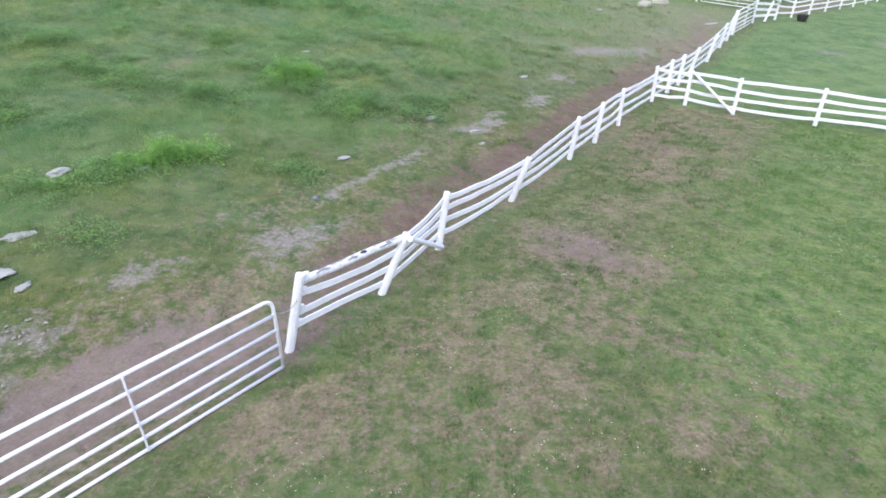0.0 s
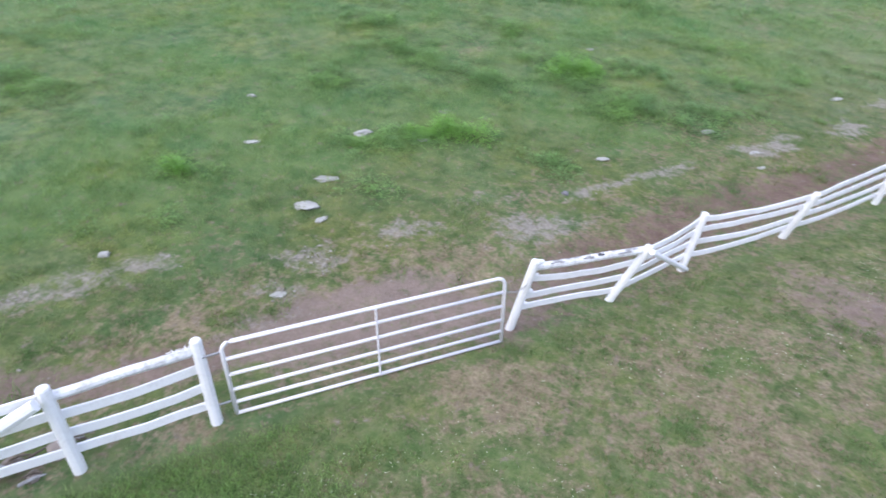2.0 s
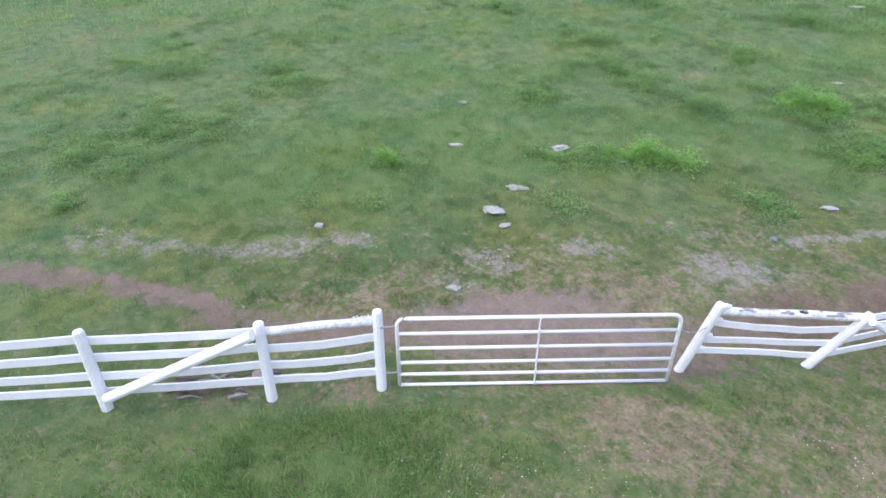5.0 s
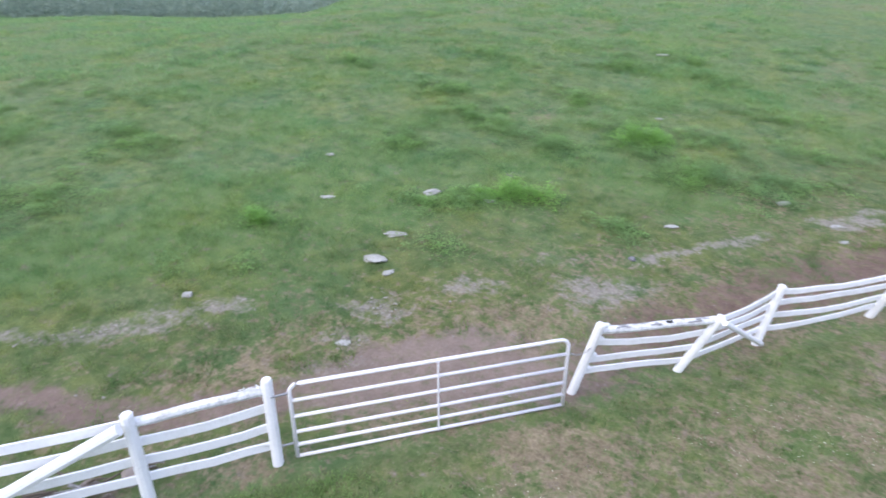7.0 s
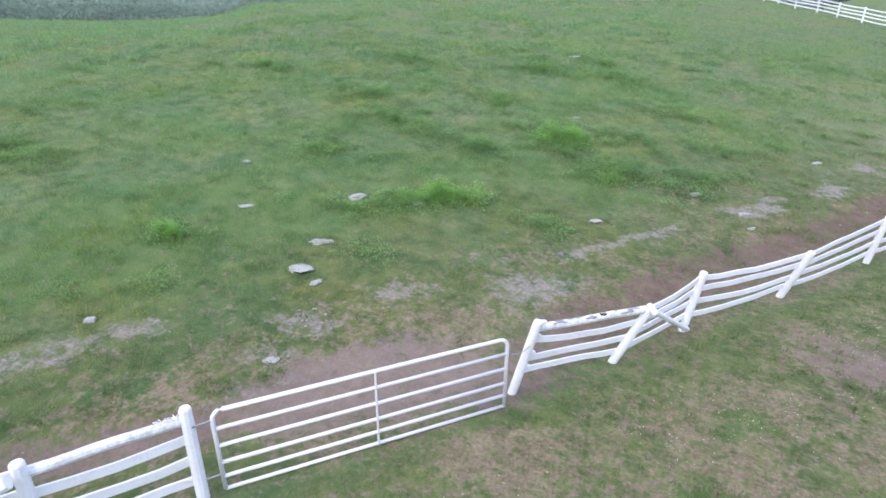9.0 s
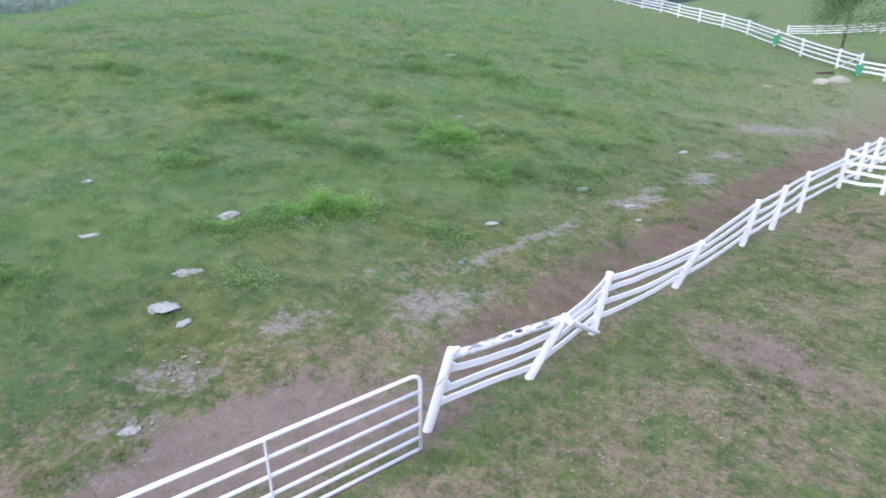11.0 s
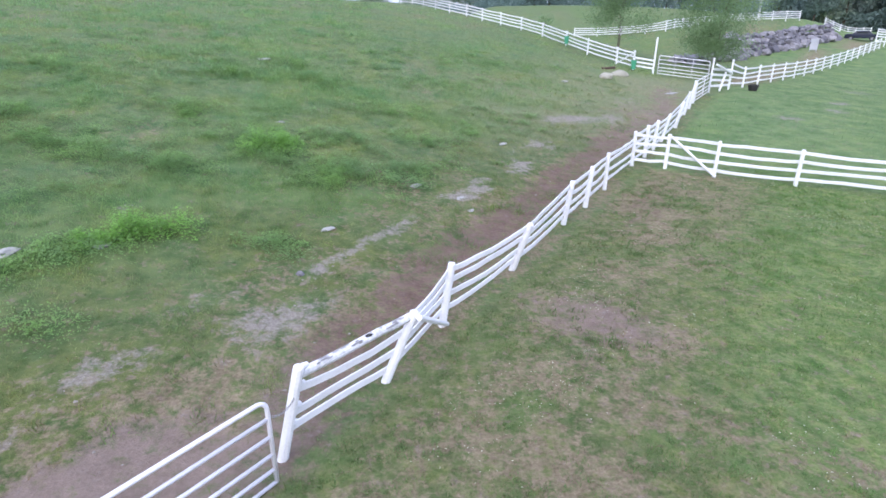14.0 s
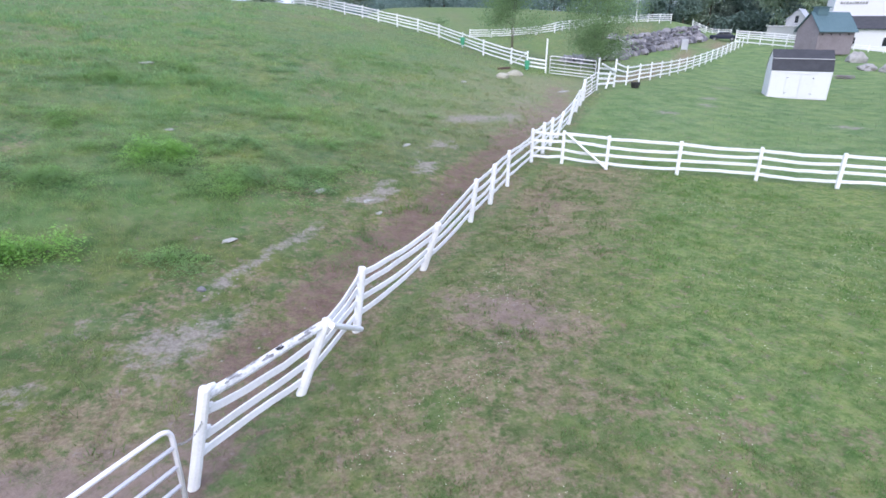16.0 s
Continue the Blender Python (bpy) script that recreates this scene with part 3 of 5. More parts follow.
# ---- the ground: one sheet, fine near the camera, out to the horizon ----
def graded(lo, hi, step, far):
    mid = np.arange(lo, hi + step / 2, step)
    grow = step * 1.10 ** np.arange(1, 90)
    left = lo - np.cumsum(grow)
    right = hi + np.cumsum(grow)
    return np.concatenate([left[left > -far][::-1], mid, right[right < far]])


def build_ground():
    gx, gy = graded(-15, 15, 0.13, 2500), graded(1, 27, 0.13, 2500)
    x, y = np.meshgrid(gx, gy)
    x, y = x.ravel(), y.ravel()
    soil, stony, dry, lush, olive, lawn = masks(x, y)
    near = smooth(60, 25, np.hypot(x, y))
    z = surface(x, y) - 0.04 * soil * near + near * 0.02 * stony
    verts = np.stack([x, y, z], 1)
    nx, ny = len(gx), len(gy)
    i = (np.arange(ny - 1)[:, None] * nx + np.arange(nx - 1)[None]).ravel()
    faces = np.stack([i, i + 1, i + nx + 1, i + nx], 1)
    me = quick_mesh("ground", verts, faces, M_GROUND, {"soil": soil, "stony": stony, "dry": dry, "lush": lush, "olive": olive, "lawn": lawn, "dusty": dusty(x, y), "fresh": fresh_growth(x, y) * olive, "bleached": bleached(x, y), "grazed": grazed(x, y)})
    me.shade_smooth()
    tagged(new("ground", me), "green pasture and paddock grass with worn brown lane", "ground", kind="structure")


build_ground()


# ---- grass: single blades in tufts ----
def grass(name, label, mat, count, xr, yr, seed, side, length, width, lean, clumping, beyond=0):
    rng = np.random.default_rng(seed)
    x, y = rng.uniform(*xr, count), rng.uniform(*yr, count)
    d, s = across(x, y)
    soil, stony, dry, lush, olive, lawn = masks(x, y)
    clump = field(x, y, 0.45, 200 + seed, 2)
    keep = (d > 0.05) if side > 0 else (d < -0.05)
    if beyond:
        keep &= np.hypot(x, y) > beyond * rng.uniform(1, 1.5, count)
    want = (1 - 0.96 * soil) * (1 - 0.85 * stony) * (1 - (0.72 if side > 0 else 0.5) * dry) * (1 - clumping + clumping * smooth(0.4, 0.62, clump))
    keep &= rng.random(count) < want
    x, y, dry, lush, clump = x[keep], y[keep], dry[keep], lush[keep], clump[keep]
    n = len(x)
    z = surface(x, y) - 0.02
    size = length * rng.uniform(0.5, 1.25, n) * (0.55 + 0.9 * clump) * (1 + 1.3 * lush) * (1 - 0.35 * dry)
    w = width * rng.uniform(0.6, 1.3, n)
    a, b = rng.uniform(0, 2 * np.pi, n), rng.uniform(0, 2 * np.pi, n)
    tilt = lean * rng.uniform(0.2, 1.2, n)
    base = np.stack([x, y, z], 1)
    half = np.stack([np.cos(a) * w / 2, np.sin(a) * w / 2, 0 * a], 1)
    tip = base + np.stack([np.cos(b) * np.sin(tilt), np.sin(b) * np.sin(tilt), np.cos(tilt)], 1) * size[:, None]
    verts = np.stack([base - half, base + half, tip], 1).reshape(-1, 3)
    me = quick_mesh(name, verts, np.arange(3 * n).reshape(-1, 3), mat, {"dry": np.repeat(dry, 3), "lush": np.repeat(lush, 3), "bleached": np.repeat(bleached(x, y), 3), "grazed": np.repeat(grazed(x, y), 3), "fresh": np.repeat(fresh_growth(x, y), 3)})
    tagged(new(name, me), label, "grass", kind="stuff")


grass("paddock_grass", "short patchy paddock grass with bare brown spots", M_PADDOCK, 400000, (-11, 15), (-5, 22), 1, -1, 0.075, 0.017, 1.35, 0.6)
grass("pasture_grass", "uneven tufted green pasture grass on the hill", M_PASTURE, 600000, (-24, 12), (-7, 32), 2, 1, 0.115, 0.015, 1.3, 0.7)
grass("hill_grass", "long green pasture grass on the upper hill", M_HILL_HAZED, 300000, (-60, 20), (-12, 75), 3, 1, 0.17, 0.045, 1.35, 0.8, 20)
grass("lawn_grass", "mown green lawn grass beyond the cross fence", M_LAWN, 80000, (6, 48), (14, 60), 4, -1, 0.10, 0.04, 1.35, 0.7)


def tussocks(name, label, mat, count, blades, xr, yr, side, short, long, spread, seed, need=-1.0, wide=1.0, beyond=0.0):
    """Tufts of grass, scattered in drifts."""
    rng = np.random.default_rng(seed)
    x, y = rng.uniform(*xr, count), rng.uniform(*yr, count)
    d, s = across(x, y)
    soil, stony, dry, lush, olive, lawn = masks(x, y)
    keep = (d * side > (1.2 if side > 0 else 0.15)) & (rng.random(count) < (0.12 + 0.88 * smooth(0.45, 0.68, field(x, y, 2.4 if side > 0 else 0.9, 222) + (0.12 * lush if side < 0 else 0))) * (1 - soil) * (1 - 0.8 * stony))
    keep &= (lush > need) & (np.hypot(x, y) > beyond)
    grown = 1 + 0.9 * lush[keep] if side < 0 else np.ones(keep.sum())
    x, y, dry = np.repeat(x[keep], blades), np.repeat(y[keep], blades), np.repeat(dry[keep], blades)
    size = np.repeat(rng.uniform(short, long, keep.sum()) * grown, blades) * rng.uniform(0.6, 1.15, len(x))
    deep = np.repeat(rng.uniform(0, 1, keep.sum()), blades)
    n = len(x)
    a, b, tilt = rng.uniform(0, 6.283, n), rng.uniform(0, 6.283, n), rng.uniform(0.15, 1.25, n)
    x, y = x + rng.normal(0, spread, n) * (1 + size), y + rng.normal(0, spread, n) * (1 + size)
    base = np.stack([x, y, surface(x, y) - 0.02], 1)
    w = wide * rng.uniform(0.005, 0.011, n)
    half = np.stack([np.cos(a) * w, np.sin(a) * w, 0 * a], 1)
    tip = base + np.stack([np.cos(b) * np.sin(tilt), np.sin(b) * np.sin(tilt), np.cos(tilt)], 1) * size[:, None]
    verts = np.stack([base - half, base + half, tip], 1).reshape(-1, 3)
    me = quick_mesh(name, verts, np.arange(3 * n).reshape(-1, 3), mat, {"dry": np.repeat(0.6 * dry, 3), "lush": np.repeat(deep, 3), "bleached": np.repeat(bleached(x, y), 3), "grazed": np.repeat(grazed(x, y), 3), "fresh": np.repeat(fresh_growth(x, y), 3)})
    tagged(new(name, me), label, "grass", kind="stuff")


tussocks("pasture_tussocks", "tufts of longer green grass in the pasture", M_PASTURE, 10000, 34, (-30, 14), (-6, 44), 1, 0.10, 0.26, 0.11, 17)
tussocks("hill_tussocks", "clumps of taller grass over the upper hill", M_HILL_HAZED, 9000, 30, (-66, -4), (2, 72), 1, 0.16, 0.42, 0.20, 29, -1.0, 3.0, 30.0)
tussocks("paddock_tufts", "low dark green tufts in the worn paddock", M_TUFT, 17000, 20, (-10, 15), (-3, 21), -1, 0.05, 0.13, 0.06, 19)
tussocks("long_grass", "long bright green grass along the paddock side of the fence", M_LONG, 5000, 20, (-10, -2), (-5, 4), -1, 0.06, 0.12, 0.09, 23, 0.12, 0.85)


# ---- fences ----
def post_mesh(base, top, r, square=False):
    bm = bmesh.new()
    base, top = Vector(base), Vector(top)
    way = (top - base).normalized()
    prof = plank(2 * r, 2 * r, 0.012) if square else circle(r, 10)
    sweep(bm, [base - way * 0.15, base.lerp(top, 0.5), top - way * 0.025, top], prof, Vector((0.81, -0.58, 0.1)), [1.04, 1.0, 0.97, 0.8])
    return bm


def rail_mesh(a, b, w, h, sag, seed, pole=False, n=5):
    bm = bmesh.new()
    a, b = Vector(a), Vector(b)
    rnd = random.Random(seed)
    pts = []
    for k in range(n + 1):
        t = k / n
        p = a.lerp(b, t)
        p.z -= sag * 4 * t * (1 - t) + (rnd.uniform(-0.012, 0.012) if 0 < k < n else 0)
        pts.append(p)
    sweep(bm, pts, circle(h / 2, 10) if pole else plank(w, h))
    return bm


def fence(label, posts, rails, side, spans=None, poles=(), r=0.065, square=True, w=0.028, h=0.112, seed=1, group="white paddock fences", skip=(), rail_n=4, inset=0.045, special=None, loose=0.015, sags=(-0.01, 0.045)):
    """posts: (base, top) pairs. rails: heights as shares of the post. side: +1 sets the boards left of the run, -1 right."""
    run = thing("fence", posts[0][0], label, "fence", group)
    origin = Vector(posts[0][0])
    rnd = random.Random(seed)
    for k, (b, t) in enumerate(posts):
        if k not in skip:
            part("post", post_mesh(Vector(b) - origin, Vector(t) - origin, r * rnd.uniform(0.92, 1.1), square), M_WHITE, run)
    for k, ((b0, t0), (b1, t1)) in enumerate(zip(posts, posts[1:])):
        if spans is not None and k not in spans:
            continue
        along = Vector(b1) - Vector(b0)
        out_way = Vector((-along.y, along.x, 0)).normalized() * side
        for j, f in enumerate(rails):
            pole = k in poles and j == 0
            off = out_way * inset
            f0, f1 = ((special or {}).get(e, rails)[j] + (0 if pole else rnd.uniform(-loose, loose)) for e in (k, k + 1))
            a = Vector(b0).lerp(Vector(t0), f0) - origin + off + along.normalized() * (0.05 if pole else -0.02)
            c = Vector(b1).lerp(Vector(t1), f1) - origin + off + along.normalized() * (-0.02 if pole else 0.02)
            if pole:
                part("pole_rail", rail_mesh(a, c, w, 0.13, 0.0, seed * 100 + k * 10 + j, True, 6), M_PEELED, run, "round rail with peeling white paint")
            else:
                part("rail", rail_mesh(a, c, w, h, rnd.uniform(*sags), seed * 100 + k * 10 + j, False, rail_n), M_WHITE, run)
    return run, origin


def brace(run, origin, a, b, r=0.055):
    bm = bmesh.new()
    a, b = Vector(a) - origin, Vector(b) - origin
    sweep(bm, [a, a.lerp(b, 0.5), b], circle(r, 10))
    part("brace", bm, M_WHITE, run, "diagonal round brace pole")


def upright(x, y, h=1.32, dx=0.0, dy=0.0):
    z = ground_z(x, y)
    return (x, y, z - 0.02), (x + dx, y + dy, z + h)


# hinge-side run, from the gate's hinge post away
LEFT = [upright(-5.16, 3.02, 1.37, -0.07, 0.06), upright(-6.05, 1.68, 1.36, -0.03, 0.02), upright(-7.45, -0.19, 1.37, -0.04, 0.0),
        upright(-8.95, -2.2, 1.35), upright(-10.45, -4.2, 1.35)]
run, org = fence("white four-rail wooden fence with round posts beside the gate", LEFT, (0.87, 0.65, 0.43, 0.22), -1, poles=(0,), r=0.078, square=False, seed=3, h=0.138, special={0: (0.86, 0.68, 0.455, 0.225), 1: (0.87, 0.675, 0.46, 0.245)})
brace(run, org, Vector((-7.40, -0.19, 0.29)) + Vector((0.10, 0.02, 0)), Vector((-6.08, 1.62, 1.27)) + Vector((0.09, -0.07, 0)), 0.075)

for f, size in ((0.87, 0.10), (0.23, 0.08)):
    bm = bmesh.new()
    p = Vector(LEFT[0][0]).lerp(Vector(LEFT[0][1]), f) - org
    rnd = random.Random(int(100 * f))
    loop = [p + Vector((-0.05 - 0.14 * k / 18, -0.05 - 0.2 * k / 18, 0.02)) * (0.6 if size < 0.1 else 1) + Vector((size * 0.4 * math.cos(2.3 * k), size * 0.3 * math.sin(1.7 * k), size * (0.55 + 0.22 * math.sin(1.9 * k)) + rnd.uniform(-0.01, 0.02))) for k in range(19)]
    sweep(bm, loop, circle(0.006, 5))
    part("wire", bm, M_WHITE, run, "loose twisted wire on the rail end")

# latch-side run up to the corner
NEAR = [upright(-2.42, 6.83, 1.38, 0.33, 0.02), upright(-1.12, 8.41, 1.20, 0.49, 0.08), upright(-0.10, 10.12, 1.25, 0.18, 0.04), upright(1.68, 12.52, 1.19, 0.33, -0.20),
        upright(3.70, 15.47, 1.29, 0.14, -0.07), upright(4.80, 16.99, 1.30, 0.11, -0.03), upright(6.07, 18.87, 1.28, 0.0, -0.03), upright(8.22, 21.91, 1.37, -0.02, -0.03)]
run, org = fence("old leaning white four-rail fence with sagging boards", NEAR, (0.90, 0.70, 0.47, 0.24), 1, poles=(0,), r=0.07, square=False, seed=5, special={0: (0.88, 0.71, 0.48, 0.28), 1: (0.92, 0.70, 0.44, 0.18), 7: (0.78, 0.60, 0.38, 0.14)}, loose=0.028, sags=(-0.02, 0.085), rail_n=6)
brace(run, org, Vector(NEAR[1][1]) + Vector((0.06, -0.10, -0.06)), Vector(NEAR[2][0]) + Vector((0.08, -0.12, 0.10)), 0.05)
for f in (0.90, 0.71, 0.48, 0.28):
    bm = bmesh.new()
    p = Vector(NEAR[0][0]).lerp(Vector(NEAR[0][1]), f) - org
    sweep(bm, [p + Vector((-0.03, 0.04, 0.03)), p + Vector((0.06, 0.15, 0.045)), p + Vector((0.10, 0.20, 0.045))], circle(0.045, 8), scales=[1, 1, 0.6])
    part("rail_end", bm, M_WHITE, run, "white rail end standing past the post")

pole_a, pole_b = Vector(NEAR[0][0]).lerp(Vector(NEAR[0][1]), 0.88) - org, Vector(NEAR[1][0]).lerp(Vector(NEAR[1][1]), 0.92) - org
rnd = random.Random(8)
way = (pole_b - pole_a).normalized()
flat = Vector((way.y, -way.x, 0)).normalized()


def bare_patch(t, length, q0, q1, mat):
    """A flake of bare wood wrapped round the upper side of the pole."""
    bm = bmesh.new()
    c = pole_a.lerp(pole_b, t) + Vector((-0.036, 0.026, 0))
    grid = []
    for i in range(5):
        pinch = 1 - 0.45 * abs(i - 2) / 2 * rnd.uniform(0.4, 1.4)
        mid, half = (q0 + q1) / 2, (q1 - q0) / 2 * pinch
        ring = []
        for q in np.linspace(mid - half, mid + half, 5):
            slip = length * ((i - 2) / 4 + rnd.uniform(-0.08, 0.08))
            ring.append(bm.verts.new(c + way * slip + flat * (0.0672 * math.cos(q)) + Vector((0, 0, 0.0672 * math.sin(q)))))
        grid.append(ring)
    for g0, g1 in zip(grid, grid[1:]):
        for j in range(4):
            bm.faces.new((g0[j], g0[j + 1], g1[j + 1], g1[j]))
    part("bare_patch", bm, mat, run, "bare wood where paint has flaked")


bare_patch(0.585, 0.13, 0.7, 1.75, M_DARK)
for k in range(22):
    t = rnd.choice((rnd.uniform(0.14, 0.5), rnd.uniform(0.14, 0.5), rnd.uniform(0.66, 0.9)))
    q = rnd.uniform(0.5, 1.7)
    bare_patch(t, rnd.uniform(0.05, 0.16), q - rnd.uniform(0.12, 0.3), q + rnd.uniform(0.12, 0.3), M_GREYWOOD)

# cross fence from the corner post
CROSS = [upright(8.22, 21.91, 1.37), upright(9.37, 21.46, 1.33), upright(10.61, 20.11, 1.33), upright(12.87, 18.82, 1.28), upright(15.27, 17.50, 1.22), upright(17.34, 16.00, 1.24),
         upright(19.9, 14.6, 1.28), upright(22.4, 13.2, 1.28)]
run, org = fence("white four-rail cross fence over green grass", CROSS, (0.90, 0.68, 0.44, 0.20), 1, r=0.062, seed=7, skip=(0,), loose=0.02, sags=(-0.02, 0.07), rail_n=6)
brace(run, org, Vector(CROSS[1][1]) + Vector((0.04, -0.09, -0.08)), Vector(CROSS[2][0]) + Vector((0.0, -0.09, 0.06)), 0.045)

# from the corner on to the lane's far end
ONWARD = [upright(8.22, 21.91, 1.37), upright(9.25, 23.15, 1.34), upright(10.15, 24.4, 1.28, 0.05, -0.03), upright(11.1, 25.75, 1.3, 0.22, -0.11), upright(13.06, 28.53, 1.32, 0.2, -0.1), upright(14.95, 31.5, 1.28, 0.12, -0.05), upright(16.05, 33.2, 1.26, 0.1, -0.1), upright(17.08, 34.8, 1.36)]
fence("white four-rail fence along the brown lane", ONWARD, (0.90, 0.68, 0.46, 0.22), 1, r=0.068, seed=9, skip=(0,), loose=0.03, sags=(-0.03, 0.08), rail_n=6)

# the pasture's far side, up the hill
FAR_LEFT = [upright(18.67, 44.69, 2.65), upright(17.24, 45.2, 1.45), upright(16.57, 47.1), upright(15.1, 50.2), upright(14.2, 53.8), upright(13.1, 58.6), upright(11.6, 61.8), upright(9.8, 64.0),
            upright(8.1, 66.2), upright(6.7, 69.2), upright(4.9, 71.4), upright(3.5, 75.5), upright(2.2, 80.5), upright(0.8, 85.5), upright(-0.8, 90.5)]
run, org = fence("white four-rail fence climbing the pasture hill", FAR_LEFT, (0.90, 0.68, 0.46, 0.22), 1, spans=range(1, 14), r=0.06, seed=11)
for f in (0.36, 0.25, 0.14):
    a, b = Vector(FAR_LEFT[0][0]) + Vector((0, 0, 2.65 * f + 0.02)) - org, Vector(FAR_LEFT[1][0]) + Vector((0, 0, 2.65 * f)) - org
    part("rail", rail_mesh(a, b, 0.028, 0.13, 0.0, 60), M_WHITE, run)
brace(run, org, Vector(FAR_LEFT[1][1]) + Vector((0, -0.1, -0.1)), Vector(FAR_LEFT[2][0]) + Vector((0, -0.1, 0.1)), 0.045)

# along the drive to the farmyard
def strung(x0, y0, x1, y1, n, h=1.32):
    return [upright(x0 + (x1 - x0) * k / n, y0 + (y1 - y0) * k / n, h) for k in range(n + 1)]


FARM = [upright(20.15, 38.75, 2.25), upright(22.45, 40.35, 2.05)] + strung(24.3, 41.7, 68, 80.5, 17, 1.48)
run, org = fence("white four-rail fence along the grassy drive", FARM, (0.88, 0.66, 0.44, 0.22), 1, spans=range(1, 18), r=0.06, seed=13)
for a, b in ((1.55, 1.35), (1.2, 1.0), (0.85, 0.65), (0.45, 0.35)):
    p, q = Vector(FARM[0][0]) + Vector((0, 0, a)) - org, Vector(FARM[1][0]) + Vector((0, 0, b)) - org
    part("rail", rail_mesh(p, q, 0.03, 0.15, 0.0, 61), M_WHITE, run)
brace(run, org, Vector(FARM[0][0]) + Vector((0.2, -0.1, 1.85)), Vector(FARM[1][0]) + Vector((0, -0.1, 1.15)), 0.07)
brace(run, org, Vector((21.35, 39.55, ground_z(21.35, 39.55))), Vector((21.75, 39.8, ground_z(21.75, 39.8) + 1.25)), 0.075)
fence("white four-rail fence on top of the grassy bank", strung(22.1, 78.2, 30.2, 74.6, 3, 1.1) + strung(32.6, 74.0, 41.4, 83.6, 4) + strung(44.4, 84.6, 60.5, 89.2, 6), (0.88, 0.66, 0.44, 0.22), 1, r=0.06, seed=15, rail_n=1)
fence("white four-rail fence across the farmyard entrance", strung(66.5, 91.5, 80, 98, 6), (0.88, 0.66, 0.44, 0.22), 1, r=0.07, seed=17, rail_n=1)
fence("white four-rail fence beside the brown barn", strung(71.2, 86.0, 76.2, 77.6, 5, 2.0), (0.93, 0.78, 0.62, 0.44, 0.12), 1, r=0.07, seed=19, h=0.17, rail_n=1)
fence("white rail fence below the white barn", strung(85.5, 79.0, 98, 68.5, 8, 1.0), (0.85, 0.5), 1, r=0.06, seed=21, rail_n=1)


# ---- tube gates ----
def tube(bm, pts, r, n=8):
    sweep(bm, pts, circle(r, n), Vector((0.57, 0.81, 0.13)))


def gate(a, b, label, tall=1.22, r=0.024, lift=0.06, stiles=(0.5,)):
    """A six-bar tube gate between two ground points, its top corners rounded."""
    a, b = Vector(a), Vector(b)
    g = thing("tube_gate", a, label, "gate")
    span = b - a
    length = span.length
    way = span.normalized()

    def at(s, z):
        return way * s + Vector((0, 0, z + lift))

    bm = bmesh.new()
    c = 0.13
    loop = [at(0, 0), at(0, tall - c)]
    loop += [at(c - c * math.cos(q), tall - c + c * math.sin(q)) for q in (0.4, 0.8, 1.2)] + [at(c, tall)]
    loop += [at(length / 2, tall), at(length - c, tall)] + [at(length - c + c * math.sin(q), tall - c + c * math.cos(q)) for q in (0.4, 0.8, 1.2)]
    loop += [at(length, tall - c), at(length, 0)]
    tube(bm, loop, r * 1.12)
    part("frame_tube", bm, M_GATE, g, smoothed=True)
    for share in (0.0, 0.167, 0.35, 0.567, 0.783):
        bm = bmesh.new()
        tube(bm, [at(0, tall * share), at(length / 2, tall * share), at(length, tall * share)], r)
        part("bar", bm, M_GATE, g, smoothed=True)
    out_way = Vector((way.y, -way.x, 0)) * 0.027
    for share in stiles:
        bm = bmesh.new()
        sweep(bm, [at(length * share, 0) + out_way, at(length * share, tall) + out_way], plank(0.05, 0.02, 0.004), Vector(way))
        part("stile", bm, M_GATE, g, "flat upright stiffener strap")
    return g


gate_main = gate((-5.03, 3.26, 0.0), (-2.40, 6.38, 0.0), "white six-bar tubular steel field gate, closed", 1.22, 0.026, 0.03)
for z in (0.28, 1.12):
    bm = bmesh.new()
    tube(bm, [(-0.13, -0.20, z), (-0.03, -0.06, z), (0.0, 0.0, z)], 0.016)
    part("hinge", bm, M_METAL, gate_main, "galvanised hinge pin")
gate((18.85, 44.3, 1.62), (22.3, 43.1, 1.25), "white tubular farm gate beyond the lane", 1.3, 0.03, 0.1, (0.33, 0.67))
gate((17.3, 35.05, 0.76), (20.0, 38.55, 0.9), "white tubular gate at the end of the lane", 1.2, 0.03, 0.1, (0.5,))

# chain from the gate to the latch post
chain = thing("latch_chain", (-2.40, 6.38, 1.0), "thin rusty chain holding the gate to its post", "chain")
p0, p1 = Vector((0, 0, 0.02)), Vector((0.24, 0.42, -0.02))
for k in range(14):
    bm = bmesh.new()
    mid = p0.lerp(p1, (k + 0.5) / 14) - Vector((0, 0, 0.10 * 4 * (k + 0.5) / 14 * (1 - (k + 0.5) / 14)))
    ring = [mid + (p1 - p0).normalized() * (0.024 * math.cos(q)) + (Vector((0, 0, 1)) if k % 2 else Vector((0.81, -0.58, 0))) * (0.012 * math.sin(q)) for q in np.linspace(0, 2 * math.pi, 9)]
    tube(bm, ring, 0.004, 5)
    part("link", bm, M_METAL, chain)


# ---- stones ----
def stone(x, y, rx, ry, rz, turn, seed, label="pale grey field stone lying in the grass", mat=None, name="stone", category="stone", lift=0.0, sub=3, rough=0.42):
    bm = bmesh.new()
    blob(bm, rx, ry, rz, seed, rough, sub)
    ob = part(name, bm, mat or M_STONE, None, smoothed=False)
    ob.matrix_world = pose(x, y, float(surface(x, y)) + rz * 0.12 + lift, 0, 0, turn)
    return tagged(ob, label, category, "scattered field stones")


